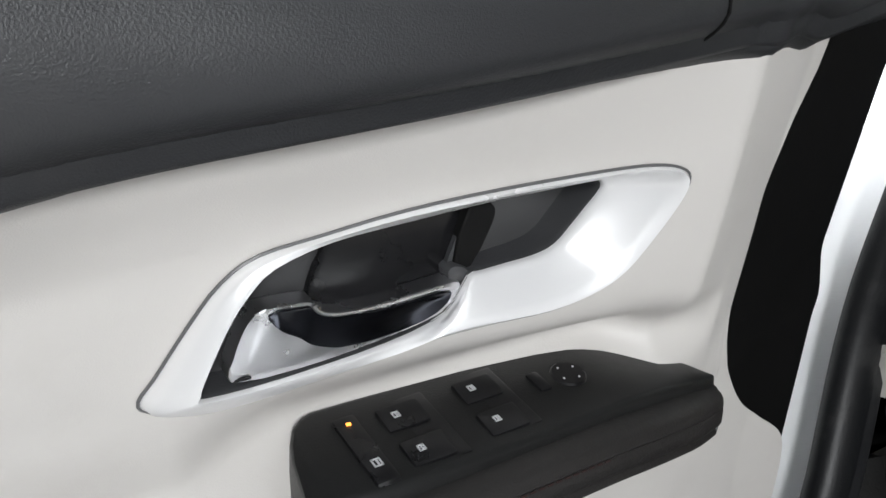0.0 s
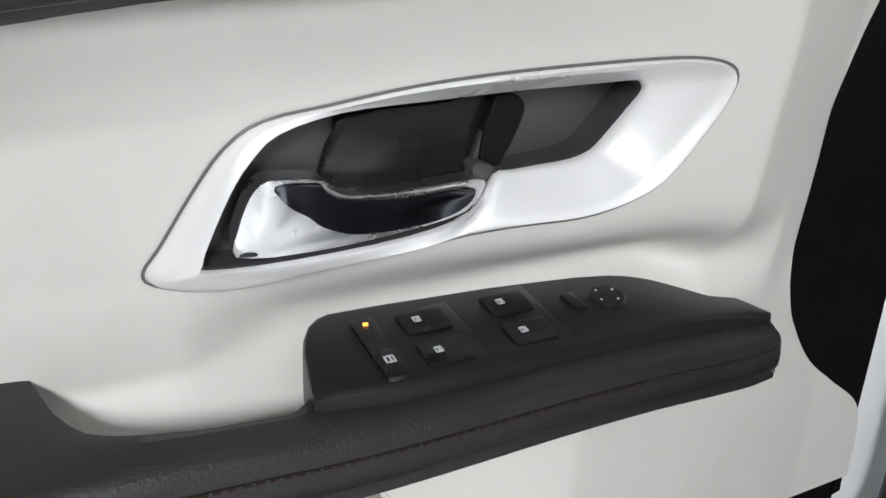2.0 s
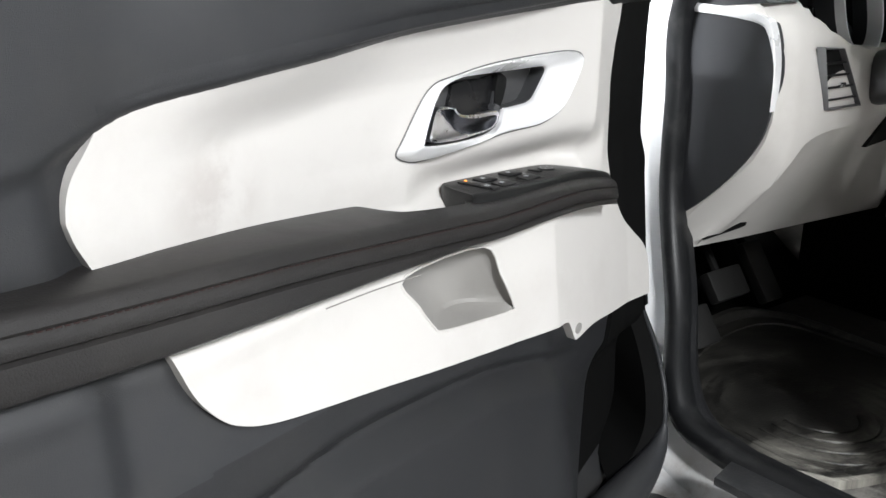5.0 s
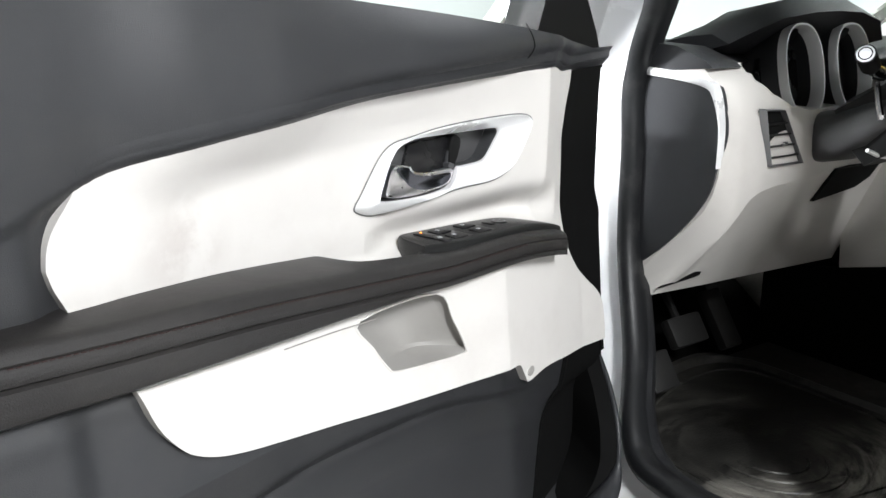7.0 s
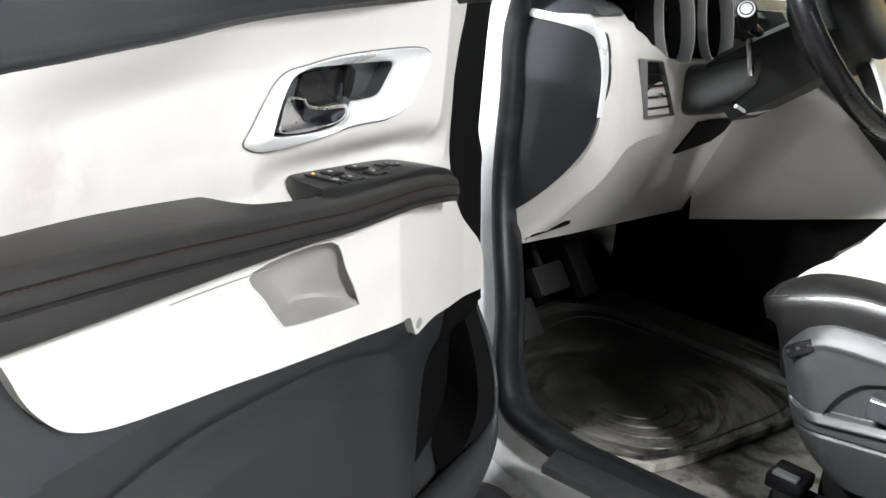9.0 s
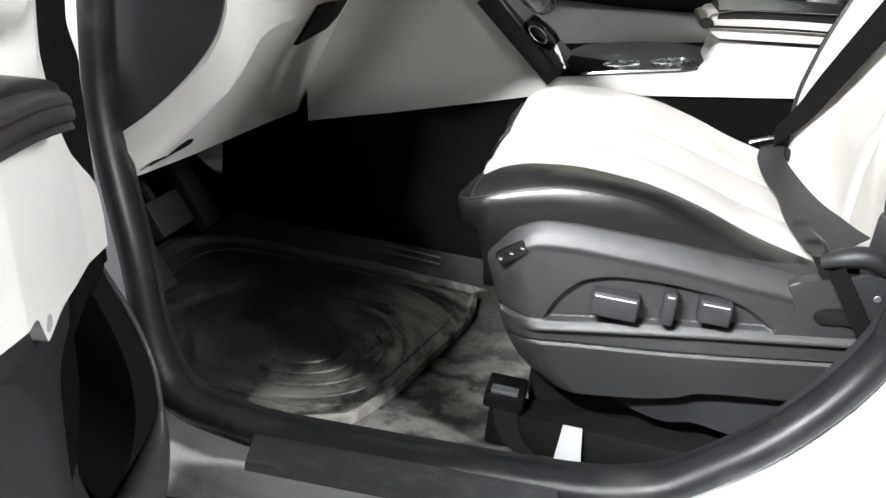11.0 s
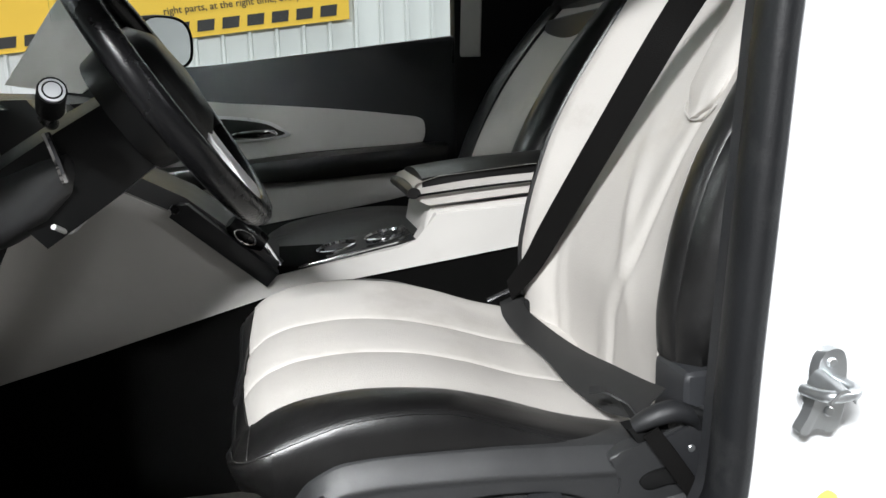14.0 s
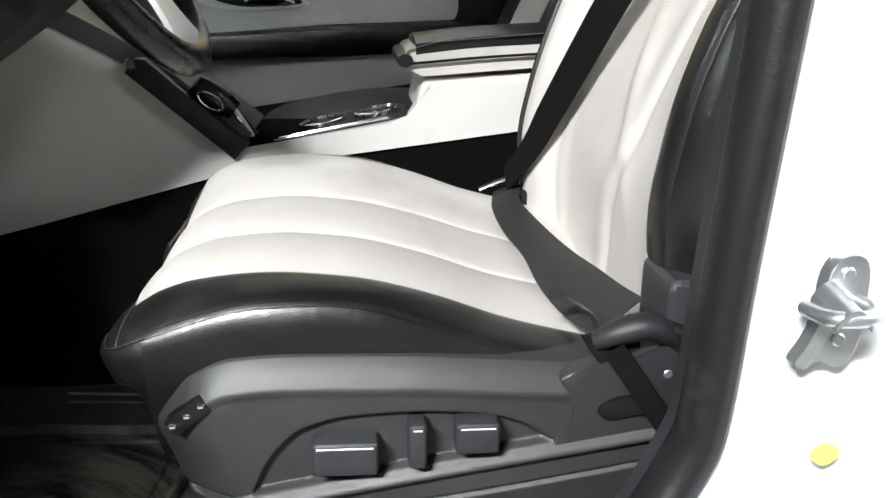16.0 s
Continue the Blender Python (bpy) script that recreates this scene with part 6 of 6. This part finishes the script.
part("gloss_strip", prism([(-0.178, 0.730), (-0.198, 0.752), (-0.064, 0.872), (-0.050, 0.873), (-0.034, 0.853)], flat_side(CX - 0.012), 0.03, 0.004), PIANO, console, "gloss black trim strip")
part("strip_end", disc((CX - 0.014, -0.045, 0.866), (-1, -0.4, 0.3), 0.008, 0.01, 14), CHROME, console)
part("stack_panel", loft([[Vector((x, a, b)) for a, b in ((-0.19, 0.745), (-0.20, 0.765), (-0.06, 0.88), (0.10, 0.965), (0.16, 1.04), (0.3, 1.04), (0.3, 0.75))] for x in (CX + 0.012, CX + 0.19)]), SHROUD, console, "dark centre stack", 30)
part("console_top", loft([[Vector((x, a, b)) for a, b in ((-0.19, 0.735), (-0.21, 0.746), (-0.30, 0.764), (-0.43, 0.790), (-0.44, 0.78), (-0.3, 0.73), (-0.2, 0.71))] for x in (CX + 0.02, CX + 0.185)]), GLOSS, console, "gloss black shifter plate", 30)
for y, z in ((-0.30, 0.769), (-0.385, 0.786)):
    q = [[Vector((CX + 0.10 + 0.04 * r * math.cos(a), y + 0.036 * r * math.sin(a), z + h + (0.036 * r * math.sin(a)) * -0.19)) for a in span(0, 2 * math.pi * 23 / 24, 23)] for r, h in ((1.0, -0.003), (1.0, 0.003), (0.93, 0.004), (0.88, 0.0))]
    part("cup_ring", loft(q, caps=False), CHROME, console, "chrome cup holder ring")
part("chrome_edge", tube([(CX + 0.024, -0.225, 0.752), (CX + 0.022, -0.30, 0.768), (CX + 0.022, -0.40, 0.788)], 0.003, 8), CHROME, console)
lever = part("gear_lever", tube(curve([(CX + 0.032, -0.214, 0.725), (CX + 0.028, -0.195, 0.765), (CX + 0.022, -0.172, 0.806)], 4), 0.0052, 10), CHROME, console, "chrome gear lever")
part("lever_boot", loft([[Vector((CX + 0.05 + 0.026 * k * math.cos(b), -0.195 + dy + 0.026 * k * math.sin(b), z)) for b in span(0, 2 * math.pi * 15 / 16, 15)] for k, dy, z in ((1.0, 0, 0.735), (0.9, 0.004, 0.75), (0.62, 0.016, 0.775), (0.5, 0.03, 0.80))]), BLACK_LEATHER, lever, "black leather boot", 50)
part("lever_knob", tube([(CX + 0.022, -0.176, 0.796), (CX + 0.020, -0.164, 0.806), (CX + 0.017, -0.148, 0.818), (CX + 0.014, -0.134, 0.830), (CX + 0.012, -0.126, 0.838)], lambda t: 0.011 + 0.009 * math.sin(math.pi * min(1, 0.15 + 0.8 * t)), 16), GLOSS, lever, "gloss black gear knob", 50)
m = Matrix.Translation((CX - 0.004, -0.148, 0.814)) @ Matrix.Rotation(radians(20), 4, "Z")
part("knob_ring", tube([m @ Vector((0.001 * math.sin(b), 0.017 * math.cos(b), 0.011 * math.sin(b) + 0.008 * math.cos(b))) for b in span(0, 2 * math.pi, 24)], 0.0018, 8), CHROME, lever, "chrome inset of the knob")

# ---------------------------------------------------------------- passenger side
PX = 1.66
pdoor = thing("passenger_door", (PX, -0.2, 0.4), "closed passenger door with charcoal trim and light grey inserts", "car door")
part("trim_panel", prism([(0.35, 0.40), (0.35, 1.085), (-0.06, 1.106), (-0.68, 1.172), (-0.70, 0.40)], flat_side(PX + 0.01), 0.06, 0.012), HARD, pdoor, "charcoal trim panel")
part("insert", prism([(p.x, p.y) for p in curve([(0.20, 1.028, 0), (-0.1, 1.012, 0), (-0.35, 0.992, 0), (-0.52, 0.972, 0), (-0.578, 0.962, 0), (-0.590, 0.94, 0), (-0.585, 0.905, 0), (-0.55, 0.897, 0), (-0.3, 0.885, 0), (0.2, 0.86, 0)], 4, True)], flat_side(PX), 0.02, 0.003), LIGHT, pdoor, "light grey upper insert")
part("lower_insert", prism([(p.x, p.y) for p in curve([(0.2, 0.80, 0), (-0.25, 0.808, 0), (-0.55, 0.822, 0), (-0.57, 0.79, 0), (-0.55, 0.762, 0), (-0.25, 0.715, 0), (0.2, 0.66, 0)], 4, True)], flat_side(PX), 0.02, 0.003), LIGHT, pdoor, "light grey lower insert")
part("armrest", loft([[Vector((PX + d, y, z)) for d, z in ((0.02, t), (-0.03, t), (-0.05, t - 0.008), (-0.055, t - 0.03), (-0.04, t - 0.06), (0.02, t - 0.06))] for y, t in ((-0.64, 0.898), (-0.6, 0.898), (-0.3, 0.882), (0.0, 0.862), (0.2, 0.85))]), BLACK_LEATHER, pdoor, "black padded armrest", 40)
pb = part("handle_bezel", prism([(p.x, p.y) for p in curve([(-0.235, 0.925, 0), (-0.225, 0.945, 0), (-0.18, 0.968, 0), (-0.08, 0.982, 0), (0.02, 0.985, 0), (0.04, 0.96, 0), (0.0, 0.925, 0), (-0.1, 0.915, 0)], 4, True)], flat_side(PX - 0.006), 0.02, 0.004), SILVER, pdoor, "satin silver handle bezel")
part("handle_recess", prism([(p.x, p.y) for p in curve([(-0.222, 0.930, 0), (-0.21, 0.945, 0), (-0.17, 0.962, 0), (-0.08, 0.974, 0), (0.0, 0.974, 0), (-0.02, 0.94, 0), (-0.1, 0.922, 0)], 4, True)], flat_side(PX - 0.008), 0.01, 0.001), BLACK, pb)
part("handle_lever", prism([(p.x, p.y) for p in curve([(-0.21, 0.930, 0), (-0.20, 0.944, 0), (-0.17, 0.945, 0), (-0.10, 0.938, 0), (-0.11, 0.926, 0), (-0.17, 0.922, 0)], 4, True)], flat_side(PX - 0.016), 0.01, 0.003), CHROME, pb, "chrome pull lever")
part("window_glass", shell(lambda u, v: Vector((PX + 0.03 - 0.10 * v, 0.30 - 1.0 * u, 1.07 + 0.10 * u + v * 0.45)), span(0, 1, 6), span(0, 1, 6), lambda u, v: (0.004, 0, 0)), GLASS, pdoor, "clear window glass")
part("mirror_sail", prism([(0.42, 1.07), (0.36, 1.060), (0.25, 1.045), (0.185, 1.09), (0.165, 1.26), (0.19, 1.40), (0.23, 1.33), (0.30, 1.24)], flat_side(PX - 0.002), 0.02, 0.003), LIGHT, pdoor, "light grey mirror sail panel")
part("window_post", box((PX - 0.01, -1.02, 0.80), (PX + 0.05, -0.672, 1.6), 0.006), BLACK, pdoor, "black window post")
part("post_trim", loft([[Vector((PX - 0.012 - d, y, z)) for y, z, d in ((a, 1.115, 0), (a + 0.004, 1.122, 0.004), (a - 0.016, 1.60, 0.004), (a - 0.020, 1.60, 0))] for a in (-0.688, -0.740)]), LIGHT, pdoor, "light grey window post trim", 30)
mirror = thing("door_mirror", (1.90, 0.07, 1.07), "black-edged door mirror outside the passenger window", "mirror")
MM = Matrix.Translation((1.90, 0.065, 1.178)) @ Matrix.Rotation(radians(-32), 4, "Z")


def mirror_loop(k, d):
    return [MM @ Vector((0.105 * k * abs(math.cos(a)) ** 0.7 * math.copysign(1, math.cos(a)), d, 0.068 * k * abs(math.sin(a)) ** 0.7 * math.copysign(1, math.sin(a)))) for a in span(0.01, 0.01 + 2 * math.pi * 27 / 28, 27)]


part("housing", loft([mirror_loop(0.96, 0.004), mirror_loop(1.0, -0.004), mirror_loop(1.05, 0.0), mirror_loop(1.05, 0.04), mirror_loop(0.8, 0.09), mirror_loop(0.4, 0.11)]), BLACK, mirror, "black mirror housing", 50)
part("mirror_glass", loft([mirror_loop(0.94, 0.001), mirror_loop(0.94, 0.004)]), CHROME, mirror, "mirror glass")
part("mirror_arm", box((1.72, 0.06, 1.075), (1.88, 0.12, 1.11), 0.012), BLACK, mirror)

pseat = thing("passenger_seat", (1.32, -0.45, 0.373), "two-tone passenger seat in light grey and black leather", "car seat")
part("cushion", shell(lambda u, v: Vector((1.10 + 0.42 * u, -0.66 + 0.50 * v + 0.03 * math.sin(math.pi * u) * v, 0.70 + 0.055 * math.sin(math.pi * min(1, 0.15 + v * 0.8)) + 0.012 * math.sin(math.pi * u) - 0.08 * max(0, v - 0.9) * 5)), span(0, 1, 20), span(0, 1, 24), lambda u, v: (0, 0, -0.2)), BLACK_LEATHER, pseat, "black leather cushion", 50)
part("backrest", shell(lambda u, v: Vector((1.13 + 0.36 * u, -0.64 - 0.02 * math.sin(math.pi * u) - 0.24 * v * v - 0.03 * v, 0.70 + 0.52 * v)), span(0, 1, 20), span(0, 1, 24), lambda u, v: (0, -0.05, 0)), LEATHER, pseat, "light grey leather backrest", 50)
for xa, xb in ((1.13, 1.04), (1.49, 1.58)):
    part("back_bolster", loft([[Vector((xa + (xb - xa) * a, -0.64 - 0.24 * v * v - 0.03 * v + b, 0.70 + 0.53 * v)) for a, b in ((0, -0.05), (0, 0.002), (0.35, 0.022), (0.75, 0.016), (1.0, -0.02), (1.0, -0.1), (0.4, -0.14))] for v in span(0, 1, 20)]), BLACK_LEATHER, pseat, "black leather bolster", 50)
part("back_top", tube(curve([(1.04, -0.93, 1.20), (1.10, -0.93, 1.235), (1.31, -0.93, 1.245), (1.52, -0.93, 1.235), (1.58, -0.93, 1.20)], 5), 0.03, 10), BLACK_LEATHER, pseat)
part("back_shell", box((1.08, -1.02, 0.6), (1.54, -0.86, 1.2), 0.04), SOFT, pseat)
hr = part("headrest", box((1.20, -1.0, 1.29), (1.43, -0.90, 1.46), 0.035, 4), BLACK_LEATHER, pseat, "black leather headrest")
for x in (1.26, 1.37):
    part("headrest_post", tube([(x, -0.95, 1.2), (x, -0.95, 1.32)], 0.006, 8), CHROME, hr)
part("seat_base", box((1.10, -0.62, 0.373), (1.53, -0.22, 0.60), 0.02), BLACK, pseat)
